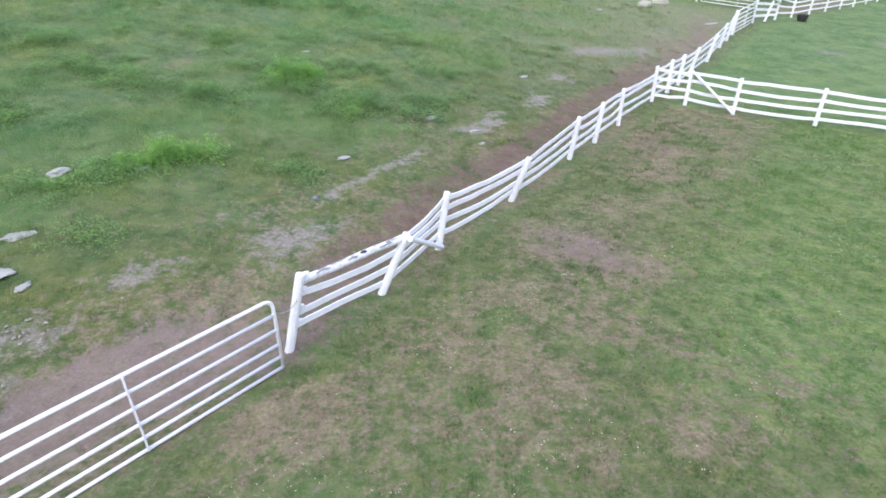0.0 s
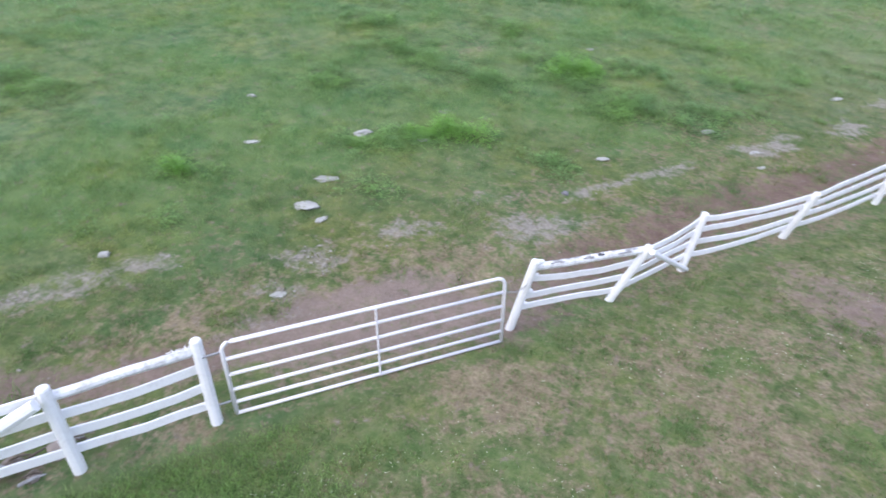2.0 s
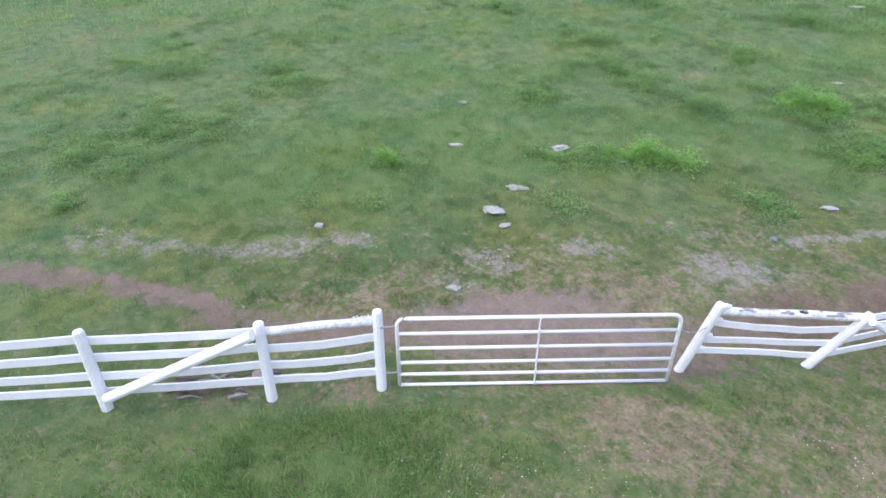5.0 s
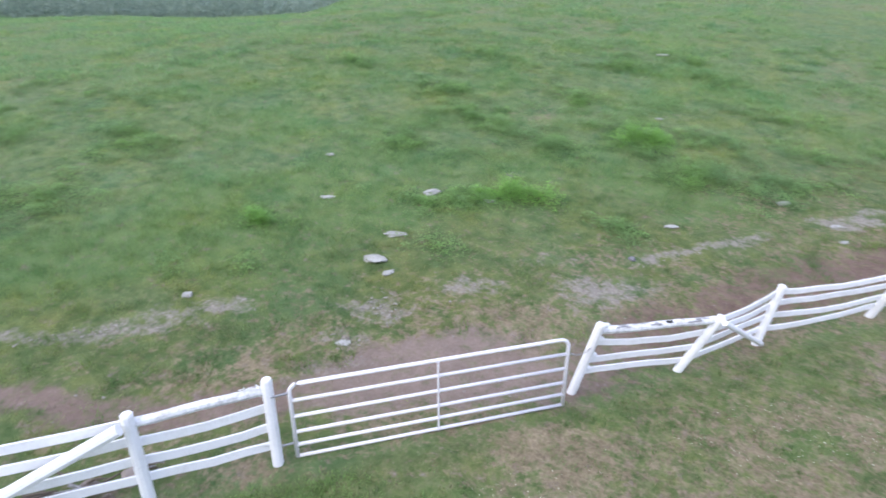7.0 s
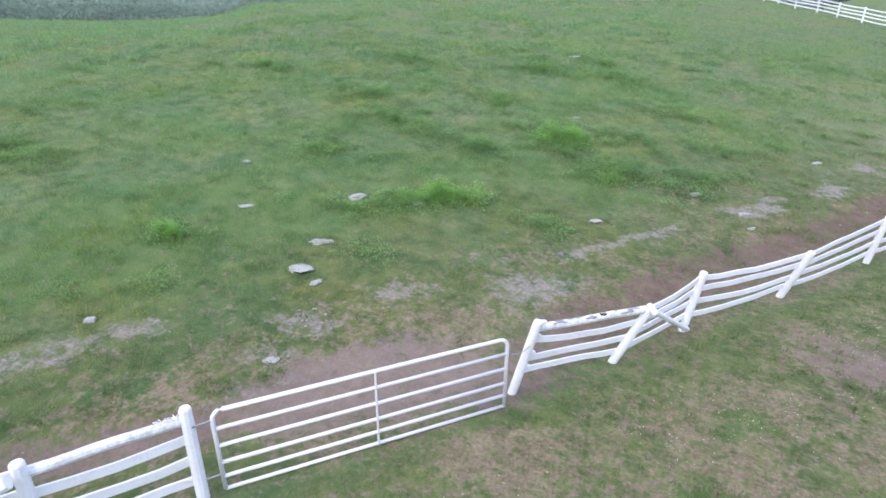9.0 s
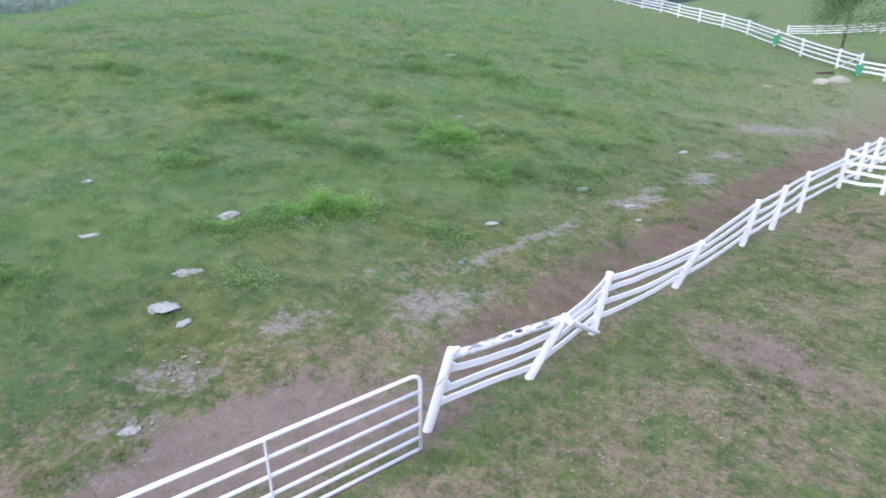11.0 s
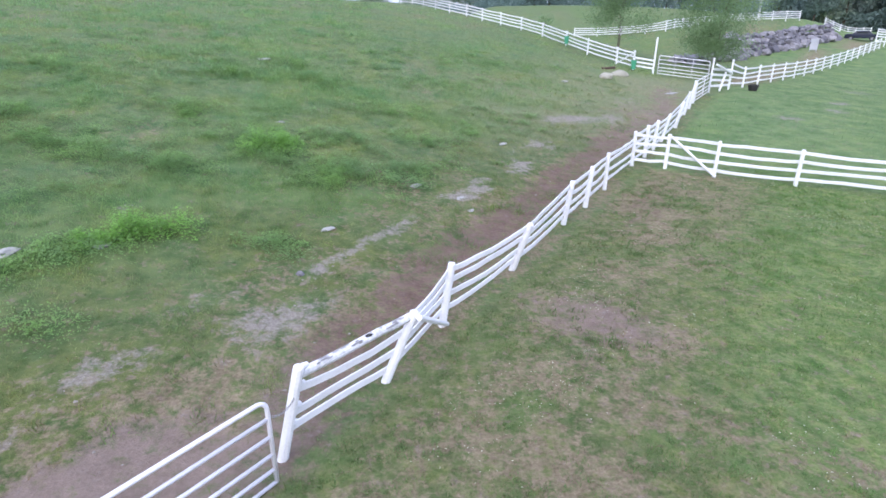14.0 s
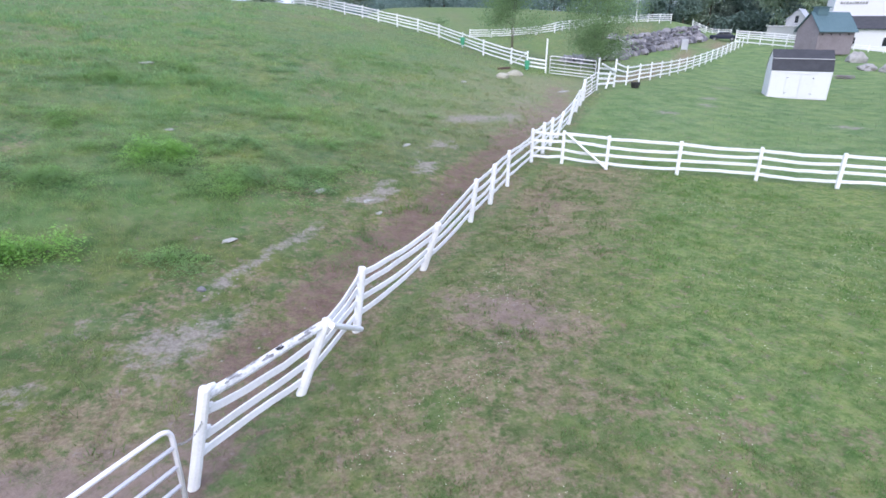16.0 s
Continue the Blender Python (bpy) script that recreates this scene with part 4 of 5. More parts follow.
STONES = [(-7.75, 8.10, 0.34, 0.20, 0.16, 20), (-8.08, 9.27, 0.36, 0.17, 0.10, 30), (-8.72, 11.76, 0.34, 0.16, 0.22, 60), (-7.20, 12.33, 0.19, 0.12, 0.10, 10), (-10.88, 9.79, 0.24, 0.13, 0.08, 40),
          (-7.16, 7.85, 0.20, 0.10, 0.08, 80), (-6.39, 5.56, 0.20, 0.13, 0.05, 35), (-2.69, 14.18, 0.24, 0.13, 0.08, 45), (-9.79, 4.71, 0.13, 0.12, 0.12, 0), (-12.89, 11.93, 0.16, 0.12, 0.14, 15),
          (-0.40, 17.85, 0.27, 0.16, 0.12, 50), (-5.52, 22.98, 0.22, 0.15, 0.10, 20), (-8.30, 33.6, 0.45, 0.25, 0.18, 40), (9.70, 37.5, 0.30, 0.2, 0.14, 40), (3.29, 23.6, 0.40, 0.15, 0.06, 50), (0.94, 17.2, 0.32, 0.15, 0.06, 45),
          (1.15, 16.2, 0.16, 0.1, 0.05, 45)]
for k, (x, y, rx, ry, rz, turn) in enumerate(STONES):
    stone(x, y, rx * 0.82, ry * 0.9, rz * 0.42, turn, k + 1)


def rim_grass():
    """Blades that lean over the edges of the field stones."""
    rng = np.random.default_rng(91)
    spots = []
    for x, y, rx, ry, rz, turn in STONES:
        n = int(260 * (rx + ry))
        q, k = rng.uniform(0, 6.283, n), rng.uniform(0.72, 1.25, n)
        u, v, c, s = 0.9 * rx * k * np.cos(q), 0.95 * ry * k * np.sin(q), math.cos(radians(turn)), math.sin(radians(turn))
        spots.append(np.stack([x + c * u - s * v, y + s * u + c * v], 1))
    x, y = np.concatenate(spots).T
    n = len(x)
    a, b, tilt, size = rng.uniform(0, 6.283, n), rng.uniform(0, 6.283, n), rng.uniform(0.3, 1.3, n), rng.uniform(0.06, 0.15, n)
    base = np.stack([x, y, surface(x, y) - 0.02], 1)
    half = np.stack([np.cos(a), np.sin(a), 0 * a], 1) * rng.uniform(0.004, 0.009, n)[:, None]
    tip = base + np.stack([np.cos(b) * np.sin(tilt), np.sin(b) * np.sin(tilt), np.cos(tilt)], 1) * size[:, None]
    verts = np.stack([base - half, base + half, tip], 1).reshape(-1, 3)
    zero = np.zeros(3 * n)
    me = quick_mesh("rim_grass", verts, np.arange(3 * n).reshape(-1, 3), M_PASTURE, {"dry": zero + 0.2, "lush": zero, "bleached": zero, "grazed": np.repeat(grazed(x, y), 3), "fresh": zero})
    tagged(new("rim_grass", me), "grass grown over the edges of the field stones", "grass", kind="stuff")


rim_grass()
stone(17.0, 37.6, 0.7, 0.26, 0.02, 40, 33, "flat pale rock slab beside the lane")
stone(13.4, 40.3, 0.50, 0.38, 0.34, 10, 35, "rounded tan boulder by the far gate", M_TAN, rough=0.16)
stone(15.0, 42.0, 0.68, 0.42, 0.32, 0, 36, "rounded tan boulder by the far gate", M_TAN, rough=0.16)
log = thing("dark_plank", (14.9, 44.1, ground_z(14.9, 44.1)), "dark weathered plank lying below the fence", "plank")
bm = bmesh.new()
box(bm, -0.85, 0.85, -0.07, 0.07, -0.02, 0.14, 0.015)
part("plank", bm, M_SOIL, log).matrix_basis = pose(0, 0, 0, 0, 0, 37)
stone(-3.0, 11.8, 0.09, 0.07, 0.07, 0, 37, "small dark clod on the gravel strip", M_BOULDER, "clod", "clod")
for k, (x, y, rx, ry, rz) in enumerate(((70.2, 62.2, 1.3, 1.0, 1.2), (64.2, 55.3, 1.3, 0.9, 0.6), (64.8, 53.2, 1.0, 0.9, 0.8))):
    stone(x, y, rx, ry, rz, 30 * k, 40 + k, "large pale boulder on the lawn", M_PALEROCK, "boulder", "boulder")


for k, (x, y, r) in enumerate(((-6.55, 1.75, 0.14), (-6.9, 1.35, 0.10), (-7.15, 0.85, 0.12), (-6.45, 1.35, 0.08), (-7.3, 0.6, 0.09), (-6.62, 2.08, 0.09))):
    stone(x, y, r * 1.3, r, r * 0.8, 40 * k, 60 + k, "brown stone in the bare earth under the fence", M_RUBBLE, sub=2)


def brush(x, y, turn, seed, count, long):
    """Dead sticks lying across one another."""
    heap = thing("brush_pile", (x, y, float(surface(x, y))), "dead grey sticks lying in the bare earth under the fence", "sticks", "brush under the fence")
    rnd = random.Random(seed)
    for k in range(count):
        a, size = radians(turn + rnd.gauss(0, 22)), long * rnd.uniform(0.4, 1.0)
        mid = Vector((rnd.gauss(0, 0.16), rnd.gauss(0, 0.16), 0.03 + 0.012 * k))
        way = Vector((math.cos(a), math.sin(a), rnd.uniform(-0.05, 0.12))) * size / 2
        bm = bmesh.new()
        sweep(bm, [mid - way, mid + Vector((rnd.uniform(-0.03, 0.03), rnd.uniform(-0.03, 0.03), 0.02)), mid + way], circle(rnd.uniform(0.010, 0.026), 6), scales=[1, 0.85, 0.5])
        part("stick", bm, M_GREYWOOD if k % 4 == 0 else M_BARK, heap)


for x, y, turn, seed, count, long in ((-7.05, 0.95, 50, 3, 12, 0.6), (-6.35, 2.0, 20, 4, 9, 0.35), (-6.75, 1.35, 70, 5, 7, 0.4)):
    brush(x, y, turn, seed, count, long)


def pebbles(count):
    rng = np.random.default_rng(31)
    x, y = rng.uniform(-14, 12, count), rng.uniform(-2, 32, count)
    soil, stony, dry, lush, olive, lawn = masks(x, y)
    d, s = across(x, y)
    keep = (d > 0) & (rng.random(count) < np.maximum(0.8 * smooth(0.1, 0.6, stony), 0.03 * soil))
    x, y = x[keep], y[keep]
    n = len(x)
    c = np.stack([x, y, height(x, y) + 0.005], 1)
    r = 0.012 + 0.035 * rng.random(n) ** 3
    dirs = np.array([(1, 0, 0), (0, 0.8, 0), (-1, 0, 0), (0, -0.8, 0), (0.1, 0.1, 0.7)])
    wob = rng.uniform(0.6, 1.4, (n, 5, 1))
    verts = (c[:, None] + dirs[None] * wob * r[:, None, None]).reshape(-1, 3)
    i = np.arange(n)[:, None] * 5
    faces = np.concatenate([i + np.array([f]) for f in ((0, 1, 4), (1, 2, 4), (2, 3, 4), (3, 0, 4))])
    tagged(new("pebbles", quick_mesh("pebbles", verts, faces, M_PEBBLE)), "small pale pebbles on the worn stony ground", "pebble", kind="stuff")


pebbles(60000)


# ---- retaining wall of boulders ----
wall_run = thing("stone_wall", (37, 66, ground_z(37, 66)), "rough dry-laid wall of grey boulders holding a bank", "wall")
rnd = random.Random(5)
base_o = Vector(wall_run.location)
WALL_X, WALL_Y, WALL_C, WALL_S = 37, 66, 0.797, 0.604
for course in range(4):
    u = (-13.0, -3.5, -1.0, 1.0)[course]
    while u < 37:
        size = rnd.uniform(0.38, 0.95) * (1.3 if course == 0 else 0.95) * (1.4 if -3 < u < 3 else 1)
        n = -0.5 + 0.55 * course + rnd.uniform(-0.3, 0.3)
        x, y = WALL_X + WALL_C * u - WALL_S * n, WALL_Y + WALL_S * u + WALL_C * n
        z = ground_z(WALL_X + WALL_C * u + WALL_S, WALL_Y + WALL_S * u - WALL_C) + 0.3 + 0.58 * course + rnd.uniform(-0.12, 0.12)
        bm = bmesh.new()
        blob(bm, size, size * 0.75, size * 0.58, rnd.random() * 40, 0.55, 2)
        ob = part("boulder", bm, M_BOULDER, wall_run)
        ob.matrix_basis = Matrix.Translation(Vector((x, y, z)) - base_o) @ pose(0, 0, 0, 0, 0, 39 + rnd.uniform(-25, 25))
        u += size * 1.55


# ---- plants ----
def weed_clump(x, y, r, h, count, seed, leaf):
    """Corners of the leaves of one loose patch of weeds."""
    rng = np.random.default_rng(seed)
    hubs = int(7 + 9 * r)
    hx, hy, hr = rng.normal(0, 0.60 * r, hubs), rng.normal(0, 0.36 * r, hubs), rng.uniform(0.10, 0.36, hubs) * (0.5 + 0.5 * r)
    pick = rng.integers(0, hubs, count)
    gx, gy = rng.normal(0, 1, count), rng.normal(0, 1, count)
    px, py = hx[pick] + gx * hr[pick], hy[pick] + gy * hr[pick]
    pz = 0.03 + rng.random(count) ** 0.55 * 0.8 * h * (0.4 + 1.1 * hr[pick] / hr.max()) * np.exp(-0.35 * (gx * gx + gy * gy))
    c = np.stack([x + px, y + py, pz + surface(x + px, y + py)], 1)
    size = leaf * rng.uniform(0.013, 0.032, count)
    a, t = rng.uniform(0, 2 * np.pi, count), rng.uniform(-0.3, 0.6, count)
    e1 = np.stack([np.cos(a) * np.cos(t), np.sin(a) * np.cos(t), np.sin(t)], 1) * size[:, None]
    e2 = np.stack([-np.sin(a), np.cos(a), rng.uniform(-0.3, 0.3, count)], 1) * (size * 0.45)[:, None]
    return np.stack([c - e1, c + e2, c + e1, c - e2], 1).reshape(-1, 3)


WEEDS = [(-7.9, 12.0, 0.8, 0.3), (-8.4, 11.1, 0.8, 0.28), (-6.0, 20.0, 1.3, 0.4), (-5.6, 18.9, 0.9, 0.35), (-0.1, 22.5, 0.9, 0.4), (-2.6, 18.5, 1.1, 0.4), (-0.8, 17.8, 0.8, 0.45), (-3.1, 18.1, 0.8, 0.35), (-0.9, 19.2, 0.9, 0.35), (-3.1, 21.3, 1.2, 0.4),
         (-9.5, 29.5, 1.4, 0.5), (-5.0, 30.2, 1.2, 0.45), (-1.6, 26.5, 1.1, 0.4), (-8.0, 17.1, 1.1, 0.4), (-6.7, 33.4, 1.3, 0.5), (-11.2, 17.8, 1.5, 0.35), (-11.6, 14.0, 1.0, 0.35), (-7.5, 17.3, 0.9, 0.4),
         (-3.8, 13.2, 0.6, 0.25), (-3.0, 17.5, 0.9, 0.35), (-18.8, 8.9, 1.4, 0.4), (-17.1, 5.0, 1.4, 0.35), (-17.6, 3.6, 1.2, 0.35), (-16.8, 1.8, 1.3, 0.35), (-11.2, 7.7, 0.5, 0.4), (-14.3, 0.6, 0.5, 0.35),
         (-22.0, 6.0, 1.3, 0.4), (-8.5, 22.9, 1.3, 0.4), (-14.0, 19.8, 1.5, 0.4), (-15.5, 27, 1.3, 0.5), (-20, 21, 1.4, 0.5)]
BRIGHT = [(-6.7, 12.95, 0.58, 0.6), (-7.3, 12.5, 0.3, 0.3), (-6.3, 13.35, 0.4, 0.5), (-5.15, 19.6, 0.85, 0.6), (-4.8, 20.3, 0.6, 0.55), (-11.2, 7.65, 0.25, 0.35)]


def weed_bed(name, label, mat, spots, dense, seed, leaf=1.0):
    leaves = np.concatenate([weed_clump(x, y, r, h, int(dense * r * r + dense * 0.15), seed + k, leaf) for k, (x, y, r, h) in enumerate(spots)])
    tagged(new(name, quick_mesh(name, leaves, np.arange(len(leaves)).reshape(-1, 4), mat)), label, "plant", kind="stuff")


def herb_spots(count, seed):
    """Small leafy plants in drifts over the pasture."""
    rng = np.random.default_rng(seed)
    x, y = rng.uniform(-28, 11, count), rng.uniform(-5, 42, count)
    d, s = across(x, y)
    soil, stony, dry, lush, olive, lawn = masks(x, y)
    keep = (d > 4.2) & (rng.random(count) < (smooth(0.42, 0.66, field(x, y, 3.0, 444)) + 0.04) * (1 - soil) * (1 - stony)) & (soil < 0.2)
    r = rng.uniform(0.18, 0.55, count)
    return [(float(x[k]), float(y[k]), float(r[k]), float(0.12 + 0.3 * r[k])) for k in np.flatnonzero(keep)]


weed_bed("pasture_weeds", "bright green clumps of leafy weeds in the pasture", M_WEED, BRIGHT, 5200, 300, 1.4)
weed_bed("weed_patches", "patches of broad-leaved green weeds among the pasture grass", M_PATCH, WEEDS, 2800, 320, 1.2)
weed_bed("pasture_herbs", "low dull green herbs in drifts in the pasture", M_HERB, herb_spots(1500, 445), 1300, 340)


def tree(name, x, y, tall, crown_r, crown_z, leaves, leaf, mat, seed, label, group="", stems=1, low=0.3, clump=0.30):
    rng, rnd = np.random.default_rng(seed), random.Random(seed)
    root = thing(name, (x, y, ground_z(x, y) - 0.1), label, "tree", group)
    bm = bmesh.new()
    ends = []
    for s in range(stems):
        a = rnd.uniform(0, 6.28)
        off = Vector((math.cos(a), math.sin(a), 0)) * (0.25 * (stems > 1))
        top = Vector((off.x * 4, off.y * 4, tall * rnd.uniform(0.8, 0.95)))
        pts = [off * 0.5, off + Vector((0, 0, tall * low)), off * 2.2 + Vector((0, 0, tall * 0.6)), top]
        sweep(bm, pts, circle((0.022 if stems == 1 else 0.008) * tall / math.sqrt(stems), 7), Vector((1, 0.1, 0)), [1.2, 0.8, 0.5, 0.12])
        for k in range(9 if stems == 1 else 13):
            t = rnd.uniform(0.0, 0.9)
            p = pts[1].lerp(pts[3], t)
            b = rnd.uniform(0, 6.28)
            end = p + Vector((math.cos(b), math.sin(b), 0.5)) * crown_r * rnd.uniform(0.4, 0.9)
            sweep(bm, [p, p.lerp(end, 0.5) + Vector((0, 0, 0.1)), end], circle((0.007 if stems == 1 else 0.0028) * tall / math.sqrt(stems), 5), Vector((0.1, 1, 0)), [1, 0.7, 0.2])
            ends += [end, p.lerp(end, 0.6)]
        ends.append(top)
    part("trunk", bm, M_BARK, root)
    hubs = np.array([tuple(e) for e in ends])
    pick = hubs[rng.integers(0, len(hubs), leaves)]
    spread = rng.normal(0, 1, (leaves, 3)) * np.array([clump, clump, 0.8 * clump]) * crown_r
    c = pick + spread
    c[:, 2] = np.maximum(c[:, 2], crown_z + rng.random(leaves) * (0.3 if stems > 1 else 0.08) * tall)
    n1, n2 = rng.normal(0, 1, (leaves, 3)), rng.normal(0, 1, (leaves, 3))
    e1 = n1 / np.linalg.norm(n1, axis=1)[:, None] * (leaf * rng.uniform(0.6, 1.3, leaves))[:, None]
    e2 = np.cross(e1, n2)
    e2 = e2 / np.linalg.norm(e2, axis=1)[:, None] * (leaf * 0.55)
    verts = np.stack([c - e1, c + e2, c + e1, c - e2], 1).reshape(-1, 3)
    crown = new("crown", quick_mesh("crown", verts, np.arange(4 * leaves).reshape(-1, 4), mat))
    crown.parent = root
    return root


tree("young_tree", 19.6, 55.3, 9.0, 3.7, 0.5, 15000, 0.085, M_LEAF_NEAR, 21, "thin young deciduous tree with airy green leaves", "young trees by the far gate", 3, 0.1, 0.17)
tree("young_tree", 27.6, 52.8, 9.0, 3.4, 0.2, 21000, 0.085, M_LEAF_NEAR, 22, "bushy young deciduous tree with green leaves", "young trees by the far gate", 4, 0.06, 0.17)

tree("field_shrub", 23.0, 96.0, 2.2, 1.3, 0.1, 500, 0.12, M_LEAF_NEAR, 25, "low green shrub standing alone in the upper field", "", 3)

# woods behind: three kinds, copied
wood = [tree("woodland_tree", 0, 0, 14 + 2 * k, 5.0 + 0.6 * k, 0.3, 6500, 0.40, M_LEAF_HAZED, 50 + k, "green broadleaf tree in the distant woods, paled for haze", "distant woods", 1, 0.1, 0.24) for k in range(3)]
rnd = random.Random(77)
spots = []
for k in range(26):
    a = radians(-33 - 1.05 * k + rnd.uniform(-0.4, 0.4))
    spots.append((a, rnd.uniform(172, 205)))
for k in range(34):
    a = radians(-32 + 2.0 * k + rnd.uniform(-0.8, 0.8))
    spots.append((a, rnd.uniform(210, 260)))
for k in range(26):
    a = radians(40 + 2.4 * k + rnd.uniform(-0.8, 0.8))
    spots.append((a, rnd.uniform(190, 240)))
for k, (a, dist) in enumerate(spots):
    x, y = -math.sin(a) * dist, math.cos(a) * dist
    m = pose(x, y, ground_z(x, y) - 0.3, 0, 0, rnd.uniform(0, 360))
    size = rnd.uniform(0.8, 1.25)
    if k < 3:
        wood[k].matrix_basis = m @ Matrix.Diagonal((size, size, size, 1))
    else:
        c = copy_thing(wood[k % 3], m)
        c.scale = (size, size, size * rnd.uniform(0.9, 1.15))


def understorey(label, a0, a1, d0, d1, tall, count, seed):
    """A ragged belt of undergrowth at the foot of the far woods."""
    rng = np.random.default_rng(seed)
    a, dist = np.radians(rng.uniform(a0, a1, count)), rng.uniform(d0, d1, count)
    x, y = -np.sin(a) * dist, np.cos(a) * dist
    top = tall * (0.45 + 0.9 * field(x, y, 9, seed))
    z = height(x, y) + rng.random(count) ** 0.8 * top
    c = np.stack([x, y, z], 1)
    e1 = rng.normal(0, 1, (count, 3)) * 0.24
    e2 = np.cross(e1, rng.normal(0, 1, (count, 3)))
    e2 *= 0.3 / np.maximum(np.linalg.norm(e2, axis=1), 0.05)[:, None]
    verts = np.stack([c - e1, c + e2, c + e1, c - e2], 1).reshape(-1, 3)
    me = quick_mesh("woodland_understorey", verts, np.arange(4 * count).reshape(-1, 4), M_LEAF_HAZED)
    tagged(new("woodland_understorey", me), label, "undergrowth", kind="stuff")


understorey("dense undergrowth at the foot of the far woods, paled for haze", -62, -33, 192, 206, 6, 60000, 401)
understorey("dense undergrowth behind the far field, paled for haze", -33, 36, 205, 245, 7, 70000, 402)
understorey("dense undergrowth behind the pasture hill, paled for haze", 36, 104, 150, 190, 12, 90000, 403)


# ---- farm buildings ----
def placed(name, x, y, turn, label, category):
    ob = thing(name, (x, y, ground_z(x, y)), label, category)
    ob.rotation_euler = (0, 0, radians(turn))
    return ob


def gambrel_profile(w, wall, knee, ridge, inset):
    return [(-w / 2, wall), (-w / 2 + inset, knee), (0, ridge), (w / 2 - inset, knee), (w / 2, wall)]


def roof_sheet(bm, x0, x1, prof, thick):
    """A roof shell over a profile of (y, z), from x0 to x1."""
    top = [[bm.verts.new((x, a, b)) for a, b in prof] for x in (x0, x1)]
    low = [[bm.verts.new((x, a, b - thick)) for a, b in prof] for x in (x0, x1)]
    n = len(prof)
    for k in range(n - 1):
        bm.faces.new((top[0][k], top[0][k + 1], top[1][k + 1], top[1][k]))
        bm.faces.new((low[0][k + 1], low[0][k], low[1][k], low[1][k + 1]))
        for e in (0, 1):
            bm.faces.new((top[e][k], top[e][k + 1], low[e][k + 1], low[e][k]))
    for k in (0, n - 1):
        bm.faces.new((top[0][k], top[1][k], low[1][k], low[0][k]))


def house_body(bm, length, prof):
    """Walls under a profile of (y, z), closed to the ground."""
    ring = [(prof[0][0], 0)] + prof + [(prof[-1][0], 0)]
    rows = [[bm.verts.new((x, a, b)) for a, b in ring] for x in (-length / 2, length / 2)]
    n = len(ring)
    for k in range(n):
        bm.faces.new((rows[0][k], rows[0][(k + 1) % n], rows[1][(k + 1) % n], rows[1][k]))
    bm.faces.new(rows[0])
    bm.faces.new(rows[1][::-1])


def boxed(name, parent, mat, dims, label="", bev=0.0):
    bm = bmesh.new()
    box(bm, *dims, bev)
    return part(name, bm, mat, parent, label)


def garden_shed():
    shed = placed("garden_shed", 37.4, 38.54, -35, "small white gambrel-roofed shed with dark shingles", "shed")
    prof = gambrel_profile(2.7, 2.07, 2.92, 3.57, 0.42)
    bm = bmesh.new()
    house_body(bm, 4.1, prof)
    part("wall", bm, M_SIDING, shed)
    bm = bmesh.new()
    over = [(a * 1.015, b + 0.035) for a, b in prof]
    roof_sheet(bm, -2.08, 2.08, over, 0.03)
    roof = part("roof", bm, M_SHINGLE, shed)
    boxed("trim_strip", roof, M_TRIM, (-2.07, 2.07, -1.0, -0.93, 2.94, 2.98), "pale drip edge")
    boxed("sill_board", shed, M_TRIM, (-2.05, 2.05, -1.38, -1.353, 0.02, 0.14))
    for x0, x1 in ((-0.95, -0.02), (0.02, 0.95)):
        door = boxed("door", shed, M_SIDING, (x0, x1, -1.39, -1.353, 0.12, 1.85), bev=0.008)
        for z in (0.4, 1.55):
            hx = x0 + 0.02 if x0 < -0.5 else x1 - 0.14
            boxed("hinge", door, M_DARK, (hx, hx + 0.12, -1.405, -1.392, z, z + 0.05))
    boxed("lintel", shed, M_TRIM, (-1.1, 1.1, -1.40, -1.353, 1.87, 1.95), "pale door track")
    for x in (-2.05, 1.97):
        boxed("corner_board", shed, M_TRIM, (x, x + 0.08, -1.375, -1.353, 0.0, 2.0))


def brown_barn():
    barn = placed("barn", 73.56, 70.98, -1, "weathered brown wooden barn with a teal metal roof", "barn")
    bm = bmesh.new()
    house_body(bm, 6.16, [(-1.95, 3.35), (0, 5.55), (1.95, 3.35)])
    part("wall", bm, M_BARN, barn)
    bm = bmesh.new()
    roof_sheet(bm, -3.35, 3.35, [(-2.3, 3.07), (0, 5.67), (2.3, 3.07)], 0.1)
    roof = part("roof", bm, M_TEAL, barn)
    for x in np.arange(-3.2, 3.3, 0.4):
        bm = bmesh.new()
        sweep(bm, [(x, -2.28, 3.12), (x, -0.03, 5.67)], plank(0.03, 0.05, 0.004), Vector((1, 0, 0)))
        part("seam", bm, M_TEAL, roof)
    for x in np.arange(-3.0, 3.1, 0.4):
        boxed("batten", barn, M_BARN, (x - 0.03, x + 0.03, -1.99, -1.952, 0, 3.2))
    for k in range(4):
        boxed("vent", barn, M_DARK, (-2.6 + 1.5 * k, -2.35 + 1.5 * k, -2.01, -1.992, 2.6, 2.8))
    cup = boxed("cupola", barn, M_TEAL, (-2.6, -0.8, -0.5, 0.5, 5.2, 6.2), "small ridge cupola", 0.04)
    boxed("cap", cup, M_TEAL, (-2.75, -0.65, -0.7, 0.7, 6.2, 6.33))


